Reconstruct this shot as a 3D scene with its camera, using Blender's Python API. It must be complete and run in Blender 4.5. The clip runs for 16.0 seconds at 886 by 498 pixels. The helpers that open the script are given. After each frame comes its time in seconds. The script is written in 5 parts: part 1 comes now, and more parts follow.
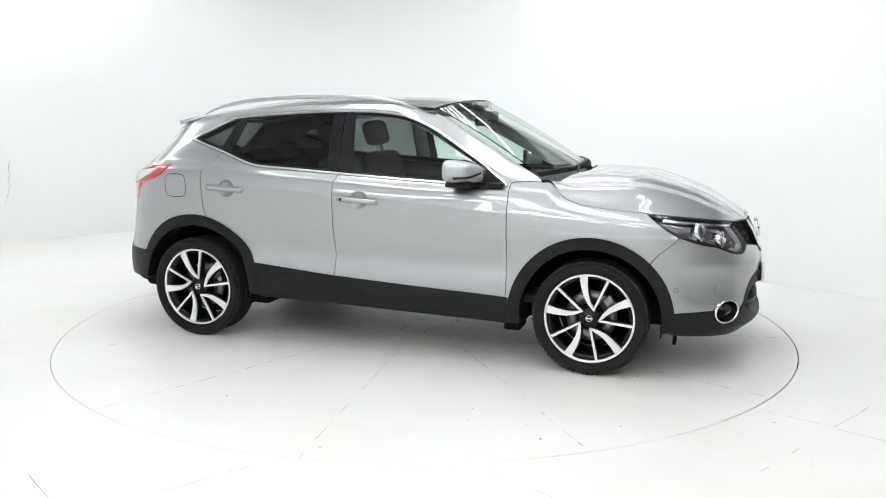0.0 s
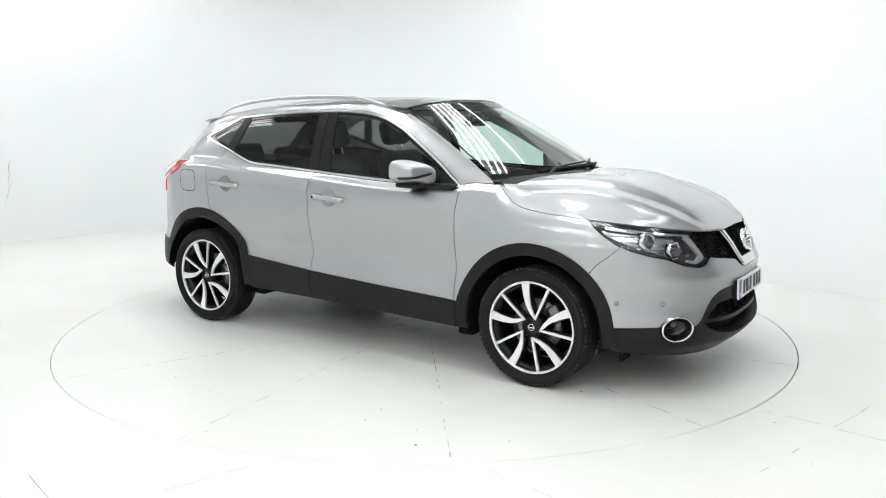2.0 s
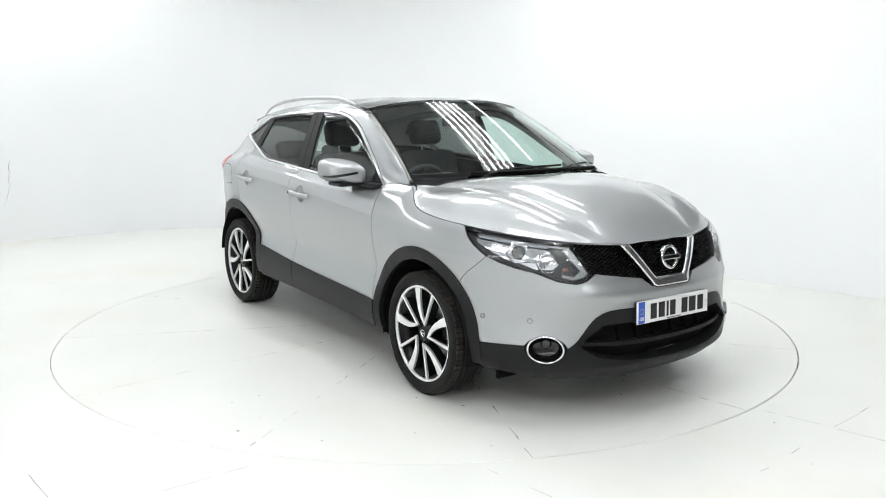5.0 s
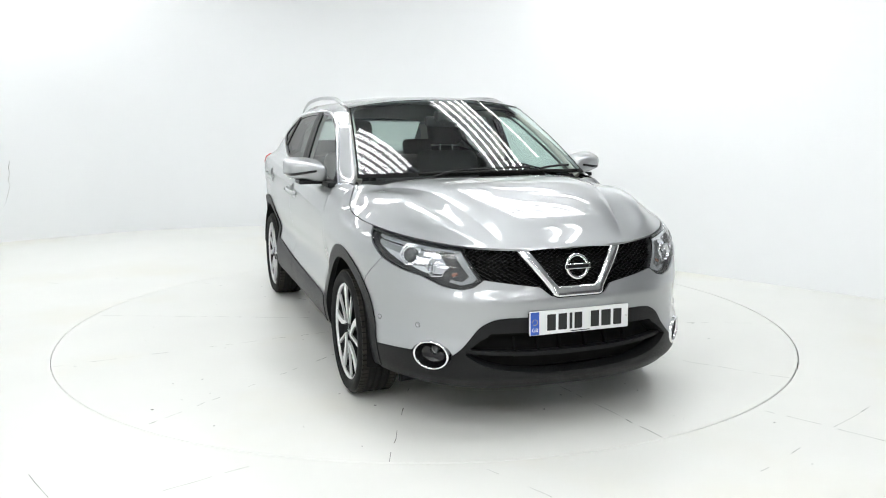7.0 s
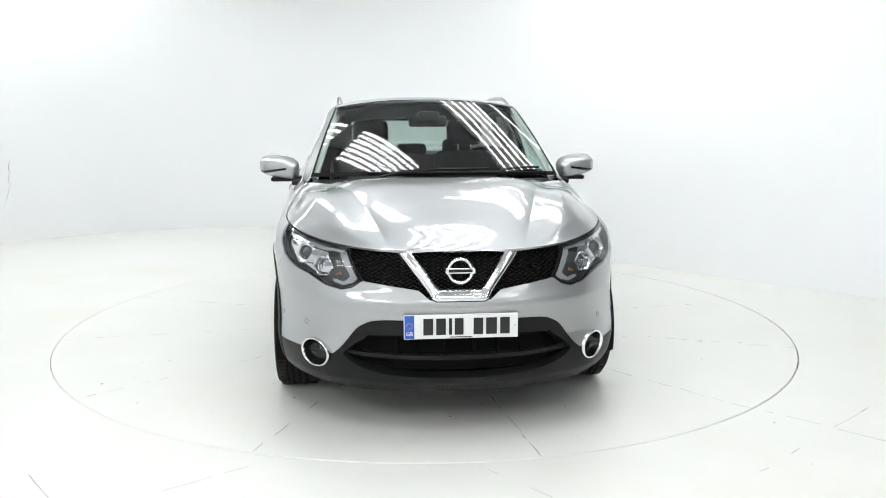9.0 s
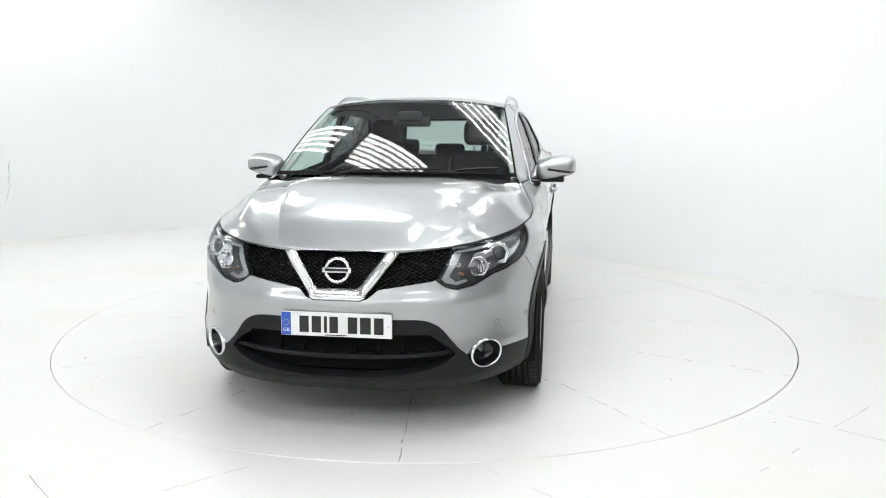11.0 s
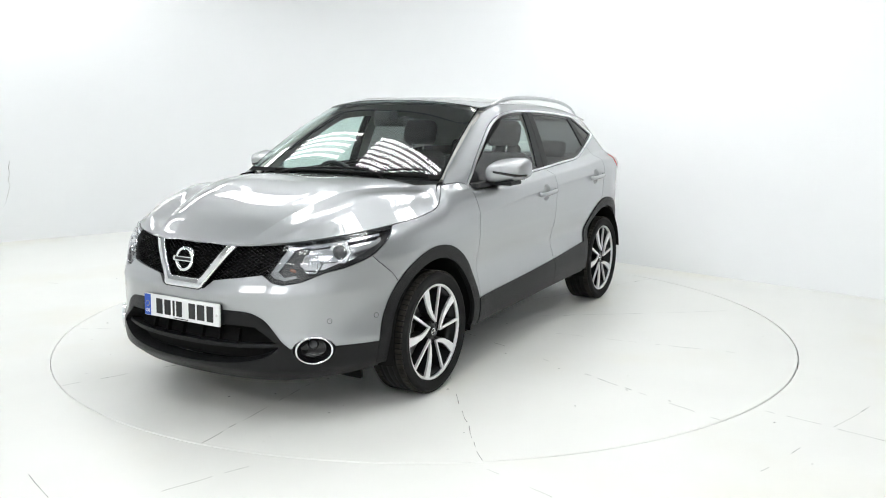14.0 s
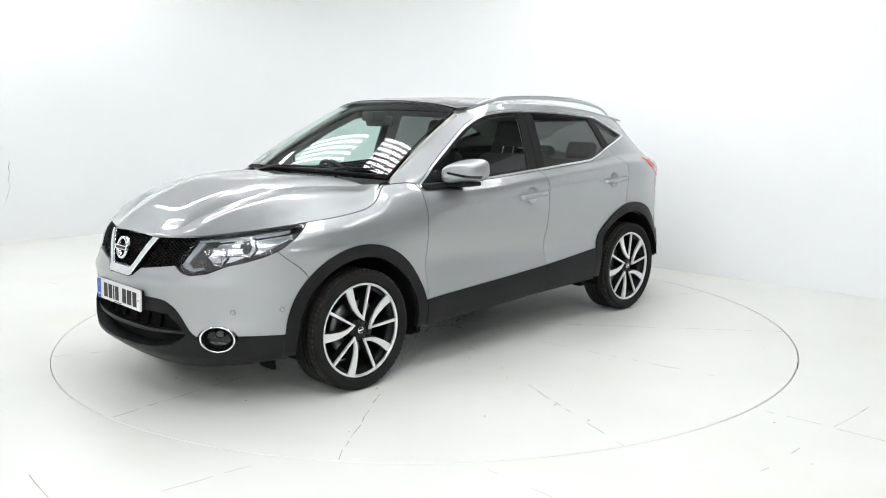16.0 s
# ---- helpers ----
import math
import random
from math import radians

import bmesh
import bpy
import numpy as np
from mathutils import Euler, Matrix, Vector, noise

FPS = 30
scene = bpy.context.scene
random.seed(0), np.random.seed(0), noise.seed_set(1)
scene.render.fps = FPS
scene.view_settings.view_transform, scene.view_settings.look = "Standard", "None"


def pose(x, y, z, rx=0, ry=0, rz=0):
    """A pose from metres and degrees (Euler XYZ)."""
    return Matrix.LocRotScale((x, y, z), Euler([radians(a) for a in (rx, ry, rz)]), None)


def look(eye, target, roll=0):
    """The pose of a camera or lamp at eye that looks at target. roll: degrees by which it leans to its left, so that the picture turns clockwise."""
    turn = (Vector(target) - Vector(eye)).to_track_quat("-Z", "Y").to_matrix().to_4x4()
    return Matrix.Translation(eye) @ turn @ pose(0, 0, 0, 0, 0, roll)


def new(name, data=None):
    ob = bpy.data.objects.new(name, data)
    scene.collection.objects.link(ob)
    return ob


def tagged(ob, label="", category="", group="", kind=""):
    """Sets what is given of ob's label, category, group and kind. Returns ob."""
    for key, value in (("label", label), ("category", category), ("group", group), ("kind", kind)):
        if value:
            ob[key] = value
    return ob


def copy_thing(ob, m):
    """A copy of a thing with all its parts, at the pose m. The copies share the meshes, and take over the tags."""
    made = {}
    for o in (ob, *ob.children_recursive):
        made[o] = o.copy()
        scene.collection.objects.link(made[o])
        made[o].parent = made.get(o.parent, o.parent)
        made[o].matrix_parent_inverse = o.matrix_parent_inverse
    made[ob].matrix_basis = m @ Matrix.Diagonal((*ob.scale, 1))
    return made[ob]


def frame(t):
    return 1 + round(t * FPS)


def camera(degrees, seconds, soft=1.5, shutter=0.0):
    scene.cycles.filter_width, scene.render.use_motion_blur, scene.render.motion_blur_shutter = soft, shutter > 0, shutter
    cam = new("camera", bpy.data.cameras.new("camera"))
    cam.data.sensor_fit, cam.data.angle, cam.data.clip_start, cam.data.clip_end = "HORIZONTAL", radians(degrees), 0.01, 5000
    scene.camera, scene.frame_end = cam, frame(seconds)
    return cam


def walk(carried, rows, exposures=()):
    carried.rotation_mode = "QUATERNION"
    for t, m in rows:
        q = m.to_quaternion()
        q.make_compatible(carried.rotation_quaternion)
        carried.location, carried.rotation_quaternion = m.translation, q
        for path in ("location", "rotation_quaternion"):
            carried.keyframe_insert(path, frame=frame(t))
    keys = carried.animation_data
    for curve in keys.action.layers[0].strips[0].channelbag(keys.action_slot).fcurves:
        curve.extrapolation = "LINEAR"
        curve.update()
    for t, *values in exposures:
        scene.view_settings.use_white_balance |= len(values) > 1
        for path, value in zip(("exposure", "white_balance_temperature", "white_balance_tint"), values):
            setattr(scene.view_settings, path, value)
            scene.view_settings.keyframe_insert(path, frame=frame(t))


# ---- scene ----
# The camera stands still; the turntable carries the car round.
EYE = (0.0, -5.865, 1.505)
AIM = (0.0193, -4.879, 1.3399)
cam = camera(56.62, 16.0, soft=1.0)
walk(cam, [(0.0, look(EYE, AIM)), (16.0, look(EYE, AIM))], exposures=[(0.0, 0.0), (16.0, 0.0)])

# ---- light: rows of fluorescent tubes under the ceiling, some of them added fill; the world outside the hall is almost black ----
world = bpy.data.worlds.new("hall_outside")
scene.world = world
world.use_nodes = True
world.node_tree.nodes["Background"].inputs[0].default_value = (0.8, 0.9, 1.0, 1)
world.node_tree.nodes["Background"].inputs[1].default_value = 0.05
TUBE_POWER = 14.6
CEILING = 3.68


# ---- materials ----
def material(name, base, rough=0.5, metal=0.0, coat=0.0, vary=0.06, scale=6.0, bump=0.0, bump_scale=80.0,
             coat_rough=0.03, spec=0.5, rough_vary=0.1):
    """A surface with a slow stain, a fine grain and, where asked, relief."""
    m = bpy.data.materials.new(name)
    m.use_nodes = True
    nt = m.node_tree
    b = nt.nodes["Principled BSDF"]
    b.inputs["Roughness"].default_value = rough
    b.inputs["Metallic"].default_value = metal
    b.inputs["Coat Weight"].default_value = coat
    b.inputs["Coat Roughness"].default_value = coat_rough
    b.inputs["Specular IOR Level"].default_value = spec
    co = nt.nodes.new("ShaderNodeTexCoord")
    slow = nt.nodes.new("ShaderNodeTexNoise")
    slow.inputs["Scale"].default_value = scale
    slow.inputs["Detail"].default_value = 6
    nt.links.new(co.outputs["Object"], slow.inputs["Vector"])
    ramp = nt.nodes.new("ShaderNodeValToRGB")
    lo = [max(0, c * (1 - vary)) for c in base]
    hi = [min(1, c * (1 + vary)) for c in base]
    ramp.color_ramp.elements[0].position, ramp.color_ramp.elements[1].position = 0.3, 0.7
    ramp.color_ramp.elements[0].color, ramp.color_ramp.elements[1].color = (*lo, 1), (*hi, 1)
    nt.links.new(slow.outputs["Fac"], ramp.inputs["Fac"])
    nt.links.new(ramp.outputs["Color"], b.inputs["Base Color"])
    mr = nt.nodes.new("ShaderNodeMapRange")
    mr.inputs["To Min"].default_value = max(0.0, rough * (1 - rough_vary))
    mr.inputs["To Max"].default_value = min(1.0, rough * (1 + rough_vary))
    nt.links.new(slow.outputs["Fac"], mr.inputs["Value"])
    nt.links.new(mr.outputs["Result"], b.inputs["Roughness"])
    if bump:
        fine = nt.nodes.new("ShaderNodeTexNoise")
        fine.inputs["Scale"].default_value = bump_scale
        fine.inputs["Detail"].default_value = 3
        nt.links.new(co.outputs["Object"], fine.inputs["Vector"])
        bp = nt.nodes.new("ShaderNodeBump")
        bp.inputs["Strength"].default_value = bump
        bp.inputs["Distance"].default_value = 0.002
        nt.links.new(fine.outputs["Fac"], bp.inputs["Height"])
        nt.links.new(bp.outputs["Normal"], b.inputs["Normal"])
    return m


def glass(name, tint, gloss_rough=0.0, face=0.08, edge=0.70):
    """A thin tinted pane: what lies behind shows through, and the face mirrors by Fresnel."""
    m = bpy.data.materials.new(name)
    m.use_nodes = True
    nt = m.node_tree
    nt.nodes.remove(nt.nodes["Principled BSDF"])
    out = nt.nodes["Material Output"]
    tr = nt.nodes.new("ShaderNodeBsdfTransparent")
    tr.inputs[0].default_value = (*tint, 1)
    gl = nt.nodes.new("ShaderNodeBsdfGlossy")
    gl.inputs["Roughness"].default_value = gloss_rough
    lw = nt.nodes.new("ShaderNodeLayerWeight")
    lw.inputs[0].default_value = 0.5
    po = nt.nodes.new("ShaderNodeMath")
    po.operation = "POWER"
    po.inputs[1].default_value = 5.0
    ma = nt.nodes.new("ShaderNodeMath")
    ma.operation = "MULTIPLY_ADD"
    ma.inputs[1].default_value, ma.inputs[2].default_value = edge, face
    mix = nt.nodes.new("ShaderNodeMixShader")
    nt.links.new(lw.outputs["Facing"], po.inputs[0])
    nt.links.new(po.outputs[0], ma.inputs[0])
    nt.links.new(ma.outputs[0], mix.inputs[0])
    nt.links.new(tr.outputs[0], mix.inputs[1])
    nt.links.new(gl.outputs[0], mix.inputs[2])
    nt.links.new(mix.outputs[0], out.inputs[0])
    return m


def glow(name, colour, strength):
    m = bpy.data.materials.new(name)
    m.use_nodes = True
    nt = m.node_tree
    nt.nodes.remove(nt.nodes["Principled BSDF"])
    e = nt.nodes.new("ShaderNodeEmission")
    e.inputs[0].default_value, e.inputs[1].default_value = (*colour, 1), strength
    nt.links.new(e.outputs[0], nt.nodes["Material Output"].inputs[0])
    return m


def paint_silver():
    """Silver metallic lacquer: fine flakes under a clear coat."""
    m = material("silver_lacquer", (0.405, 0.419, 0.428), rough=0.47, metal=0.82, coat=1.0, vary=0.015, scale=2.0, coat_rough=0.015)
    nt = m.node_tree
    b = nt.nodes["Principled BSDF"]
    b.inputs["Coat IOR"].default_value = 1.75
    co = nt.nodes.new("ShaderNodeTexCoord")
    v = nt.nodes.new("ShaderNodeTexVoronoi")
    v.inputs["Scale"].default_value = 900
    nt.links.new(co.outputs["Object"], v.inputs["Vector"])
    bp = nt.nodes.new("ShaderNodeBump")
    bp.inputs["Strength"].default_value, bp.inputs["Distance"].default_value = 0.06, 0.0006
    nt.links.new(v.outputs["Distance"], bp.inputs["Height"])
    nt.links.new(bp.outputs["Normal"], b.inputs["Normal"])
    return m


M = {
    "silver": paint_silver(),
    "clad": material("black_grained_plastic", (0.011, 0.0113, 0.0118), spec=0.19, rough=0.42, vary=0.15, scale=9, bump=0.35, bump_scale=500),
    "gloss_black": material("gloss_black", (0.008, 0.008, 0.009), rough=0.15, vary=0.1),
    "grille": material("satin_black_plastic", (0.007, 0.007, 0.0075), rough=0.38, spec=0.22, vary=0.1),
    "dark": material("dark_cavity", (0.006, 0.006, 0.006), spec=0.15, rough=0.85, vary=0.2),
    "chrome": material("chrome", (0.82, 0.83, 0.84), rough=0.13, metal=1.0, vary=0.03),
    "alloy": material("machined_alloy", (0.84, 0.84, 0.84), rough=0.3, metal=0.5, vary=0.03, coat=0.5),
    "rim_black": material("rim_black", (0.006, 0.006, 0.0065), rough=0.3, vary=0.1, spec=0.3),
    "tread": material("dusty_tread_rubber", (0.030, 0.028, 0.024), spec=0.25, rough=0.8, vary=0.35, scale=18),
    "rubber": material("tyre_rubber", (0.010, 0.010, 0.0098), spec=0.25, rough=0.75, vary=0.25, scale=14, bump=0.25, bump_scale=220),
    "disc": material("brake_disc", (0.28, 0.28, 0.28), rough=0.4, metal=0.9, vary=0.1, scale=30),
    "wall": material("white_painted_wall", (0.84, 0.855, 0.865), rough=0.75, vary=0.012, scale=0.9, bump=0.12, bump_scale=60, spec=0.3),
    "floor": material("white_painted_floor", (0.835, 0.84, 0.805), rough=0.36, vary=0.022, scale=1.4, bump=0.05, bump_scale=25, rough_vary=0.12),
    "far_wall": material("unseen_dark_wall", (0.09, 0.09, 0.095), rough=0.8, vary=0.05, scale=1.0),
    "grey_wall": material("grey_painted_wall", (0.80, 0.805, 0.81), rough=0.8, vary=0.03, scale=1.0),
    "upper_dark": material("unseen_dark_grey", (0.14, 0.142, 0.145), rough=0.8, vary=0.1, scale=1.0),
    "strip": material("lamp_strip", (0.33, 0.345, 0.355), rough=0.18, metal=0.15, vary=0.05),
    "tray": material("lamp_tray", (0.30, 0.31, 0.32), rough=0.5, vary=0.05),
    "ceiling": material("grey_ceiling_sheet", (0.42, 0.43, 0.44), rough=0.8, vary=0.1, scale=1.0),
    "seam": material("dark_joint", (0.10, 0.10, 0.095), rough=0.9, vary=0.5, scale=7),
    "crack": material("worn_joint", (0.42, 0.42, 0.40), rough=0.9, vary=0.6, scale=9),
    "tube": glow("fluorescent_tube", (0.985, 0.995, 0.995), TUBE_POWER),
    "green_glass": glass("green_tinted_glass", (0.78, 0.90, 0.86)),
    "privacy": glass("dark_privacy_glass", (0.17, 0.18, 0.18), face=0.055),
    "rear_glass": glass("rear_tinted_glass", (0.55, 0.60, 0.58)),
    "clear": glass("clear_lamp_glass", (0.95, 0.96, 0.97), face=0.045, edge=0.45),
    "seat": material("black_seat_cloth", (0.022, 0.022, 0.024), rough=0.85, vary=0.2, scale=20, bump=0.4, bump_scale=400),
    "trim": material("dark_grey_trim", (0.018, 0.0185, 0.02), rough=0.6, vary=0.15, bump=0.2, bump_scale=300),
    "lining": material("pale_headlining", (0.52, 0.51, 0.48), rough=0.9, vary=0.05),
    "reflector": material("lamp_reflector", (0.75, 0.76, 0.78), rough=0.14, metal=1.0, vary=0.05),
    "bulb_glass": material("dark_lens_glass", (0.03, 0.032, 0.035), rough=0.04, coat=1.0, vary=0.05),
    "housing": material("grey_lamp_housing", (0.035, 0.036, 0.038), rough=0.35, vary=0.1, scale=12),
    "lamp_grey": material("lamp_bezel", (0.13, 0.133, 0.137), metal=0.5, rough=0.28, vary=0.1),
    "red_lens": material("red_lens", (0.60, 0.016, 0.018), rough=0.12, coat=1.0, vary=0.1),
    "satin": material("satin_chrome", (0.84, 0.85, 0.86), rough=0.32, metal=1.0, vary=0.03),
    "rail": material("brushed_aluminium", (0.58, 0.59, 0.60), rough=0.30, metal=1.0, vary=0.05, scale=20),
    "amber": material("amber_lens", (0.22, 0.11, 0.08), rough=0.25, coat=1.0, vary=0.1),
    "white_lens": material("white_lens", (0.78, 0.76, 0.76), rough=0.15, coat=1.0, vary=0.04),
    "plate": material("white_reflective_plate", (0.80, 0.81, 0.81), rough=0.35, vary=0.02),
    "plate_blue": material("plate_blue", (0.03, 0.10, 0.48), rough=0.4, vary=0.05),
    "amber_print": material("dull_yellow_print", (0.45, 0.38, 0.12), rough=0.5, vary=0.05),
    "plate_ink": material("plate_ink", (0.012, 0.012, 0.012), rough=0.5, vary=0.1),
}


def stained(m):
    """Pale yellow worn patches in the floor paint."""
    nt = m.node_tree
    bs = nt.nodes["Principled BSDF"]
    src = bs.inputs["Base Color"].links[0].from_socket
    co = nt.nodes.new("ShaderNodeTexCoord")
    n = nt.nodes.new("ShaderNodeTexNoise")
    n.inputs["Scale"].default_value, n.inputs["Detail"].default_value = 0.9, 8
    nt.links.new(co.outputs["Object"], n.inputs["Vector"])
    mr = nt.nodes.new("ShaderNodeMapRange")
    mr.inputs["From Min"].default_value, mr.inputs["From Max"].default_value = 0.52, 0.75
    mr.inputs["To Max"].default_value = 0.55
    nt.links.new(n.outputs["Fac"], mr.inputs["Value"])
    mx = nt.nodes.new("ShaderNodeMix")
    mx.data_type = "RGBA"
    nt.links.new(mr.outputs["Result"], mx.inputs[0])
    nt.links.new(src, mx.inputs[6])
    mx.inputs[7].default_value = (0.80, 0.775, 0.67, 1)
    nt.links.new(mx.outputs[2], bs.inputs["Base Color"])


stained(M["floor"])


# ---- mesh helpers ----
def pchip(xs, ys):
    """A smooth curve through the knots with no overshoot."""
    xs, ys = np.asarray(xs, float), np.asarray(ys, float)
    if xs[0] > xs[-1]:
        xs, ys = xs[::-1], ys[::-1]
    h, d = np.diff(xs), np.diff(ys) / np.diff(xs)
    m = np.zeros_like(ys)
    m[0], m[-1] = d[0], d[-1]
    ok = d[:-1] * d[1:] > 0
    w1, w2 = 2 * h[1:] + h[:-1], h[1:] + 2 * h[:-1]
    with np.errstate(divide="ignore", invalid="ignore"):
        inner = (w1 + w2) / (w1 / d[:-1] + w2 / d[1:])
    m[1:-1] = np.where(ok, inner, 0)

    def f(x):
        x = np.clip(np.asarray(x, float), xs[0], xs[-1])
        i = np.clip(np.searchsorted(xs, x) - 1, 0, len(h) - 1)
        t = (x - xs[i]) / h[i]
        return ((1 + 2 * t) * (1 - t) ** 2 * ys[i] + t * (1 - t) ** 2 * h[i] * m[i]
                + t * t * (3 - 2 * t) * ys[i + 1] + t * t * (t - 1) * h[i] * m[i + 1])
    return f


def rounded(pts, n=6, closed=True):
    """A Catmull-Rom curve through plan points."""
    p = [Vector(q) for q in pts]
    out = []
    k = len(p)
    for i in range(k if closed else k - 1):
        a, b, c, d = (p[(i + j) % k] if closed else p[min(max(i + j, 0), k - 1)] for j in (-1, 0, 1, 2))
        for s in range(n):
            t = s / n
            out.append(0.5 * (2 * b + (c - a) * t + (2 * a - 5 * b + 4 * c - d) * t * t + (3 * b - a - 3 * c + d) * t ** 3))
    if not closed:
        out.append(p[-1])
    return [tuple(q) for q in out]


def poly_sdf(px, py, poly):
    """Signed distance to a closed polygon: below zero inside."""
    p = np.asarray(poly, float)
    q = np.roll(p, -1, axis=0)
    best = np.full(px.shape, 1e9)
    inside = np.zeros(px.shape, bool)
    for (ax, ay), (bx, by) in zip(p, q):
        ex, ey = bx - ax, by - ay
        l2 = ex * ex + ey * ey + 1e-18
        t = np.clip(((px - ax) * ex + (py - ay) * ey) / l2, 0, 1)
        best = np.minimum(best, np.hypot(px - ax - t * ex, py - ay - t * ey))
        if ay != by:
            c = ((ay > py) != (by > py)) & (px < ex * (py - ay) / (by - ay) + ax)
            inside ^= c
    return np.where(inside, -best, best)


def mesh_of(name, verts, faces, mat, smooth=True):
    me = bpy.data.meshes.new(name)
    me.from_pydata([tuple(map(float, v)) for v in verts], [], faces)
    me.validate()
    if smooth:
        me.polygons.foreach_set("use_smooth", [True] * len(me.polygons))
    me.materials.append(mat)
    me.update()
    return me


def piece(name, verts, faces, mat, parent=None, label="", smooth=True):
    ob = new(name, mesh_of(name, verts, faces, mat, smooth))
    if parent:
        ob.parent = parent
    if label:
        tagged(ob, label)
    return ob


def part(name, bm, mat, parent=None, label="", smooth=False):
    """One mesh object out of a bmesh, under its thing."""
    me = bpy.data.meshes.new(name)
    bm.normal_update()
    bm.to_mesh(me)
    bm.free()
    if smooth:
        me.polygons.foreach_set("use_smooth", [True] * len(me.polygons))
    me.materials.append(mat)
    ob = new(name, me)
    if parent:
        ob.parent = parent
    if label:
        tagged(ob, label)
    return ob


def box(bm, lo, hi, bevel=0.0, m=None):
    """A bevelled block."""
    r = bmesh.ops.create_cube(bm, size=1)
    vs = r["verts"]
    for v in vs:
        v.co = Vector([lo[i] + (v.co[i] + 0.5) * (hi[i] - lo[i]) for i in range(3)])
    if bevel:
        es = list({e for v in vs for e in v.link_edges})
        r2 = bmesh.ops.bevel(bm, geom=es, offset=bevel, segments=3, affect="EDGES", profile=0.5)
        vs = list({v for f in r2["faces"] for v in f.verts} | {v for v in vs if v.is_valid})
    if m:
        bmesh.ops.transform(bm, matrix=m, verts=[v for v in vs if v.is_valid])
    return vs


def tube_mesh(path, radius, sides=8, closed=False, squash=1.0):
    """Vertices and faces of a round bar along a path; radius may be a list."""
    p = [Vector(q) for q in path]
    n = len(p)
    V, F = [], []
    for i, q in enumerate(p):
        a = p[(i - 1) % n] if closed or i else p[0]
        b = p[(i + 1) % n] if closed or i < n - 1 else p[-1]
        t = (b - a).normalized()
        up = Vector((0, 0, 1)) if abs(t.z) < 0.95 else Vector((0, 1, 0))
        s = t.cross(up).normalized()
        w = s.cross(t)
        r = radius[i] if isinstance(radius, (list, tuple)) else radius
        for k in range(sides):
            an = 2 * math.pi * k / sides
            V.append(q + s * (r * math.cos(an)) + w * (r * squash * math.sin(an)))
    for i in range(n if closed else n - 1):
        for k in range(sides):
            j, l = (i + 1) % n, (k + 1) % sides
            F.append((i * sides + k, j * sides + k, j * sides + l, i * sides + l))
    if not closed:
        F.append(tuple(range(sides - 1, -1, -1)))
        F.append(tuple((n - 1) * sides + k for k in range(sides)))
    return V, F


def letters(text, m, size, mat, parent):
    """Flat raised letters of the built-in font, centred, as one mesh."""
    cu = bpy.data.curves.new("letters", "FONT")
    cu.body, cu.size, cu.align_x, cu.extrude = text, size, "CENTER", 0.0003
    tmp = bpy.data.objects.new("letters", cu)
    scene.collection.objects.link(tmp)
    me = bpy.data.meshes.new_from_object(tmp.evaluated_get(bpy.context.evaluated_depsgraph_get()))
    bpy.data.objects.remove(tmp)
    me.transform(m)
    me.materials.clear()
    me.materials.append(mat)
    ob = new("letters", me)
    ob.parent = parent
    return ob


def lathe(profile, steps=64, closed=True):
    """A profile of (radius, y) turned about the y axis."""
    V, F = [], []
    n = len(profile)
    for i in range(steps):
        a = 2 * math.pi * i / steps
        for r, y in profile:
            V.append((r * math.cos(a), y, r * math.sin(a)))
    for i in range(steps):
        j = (i + 1) % steps
        for k in range(n if closed else n - 1):
            l = (k + 1) % n
            F.append((i * n + k, i * n + l, j * n + l, j * n + k))
    return V, F


def grid_faces(nu, nv):
    i = np.arange((nu - 1) * (nv - 1))
    a = (i // (nv - 1)) * nv + i % (nv - 1)
    return np.stack([a, a + nv, a + nv + 1, a + 1], -1)


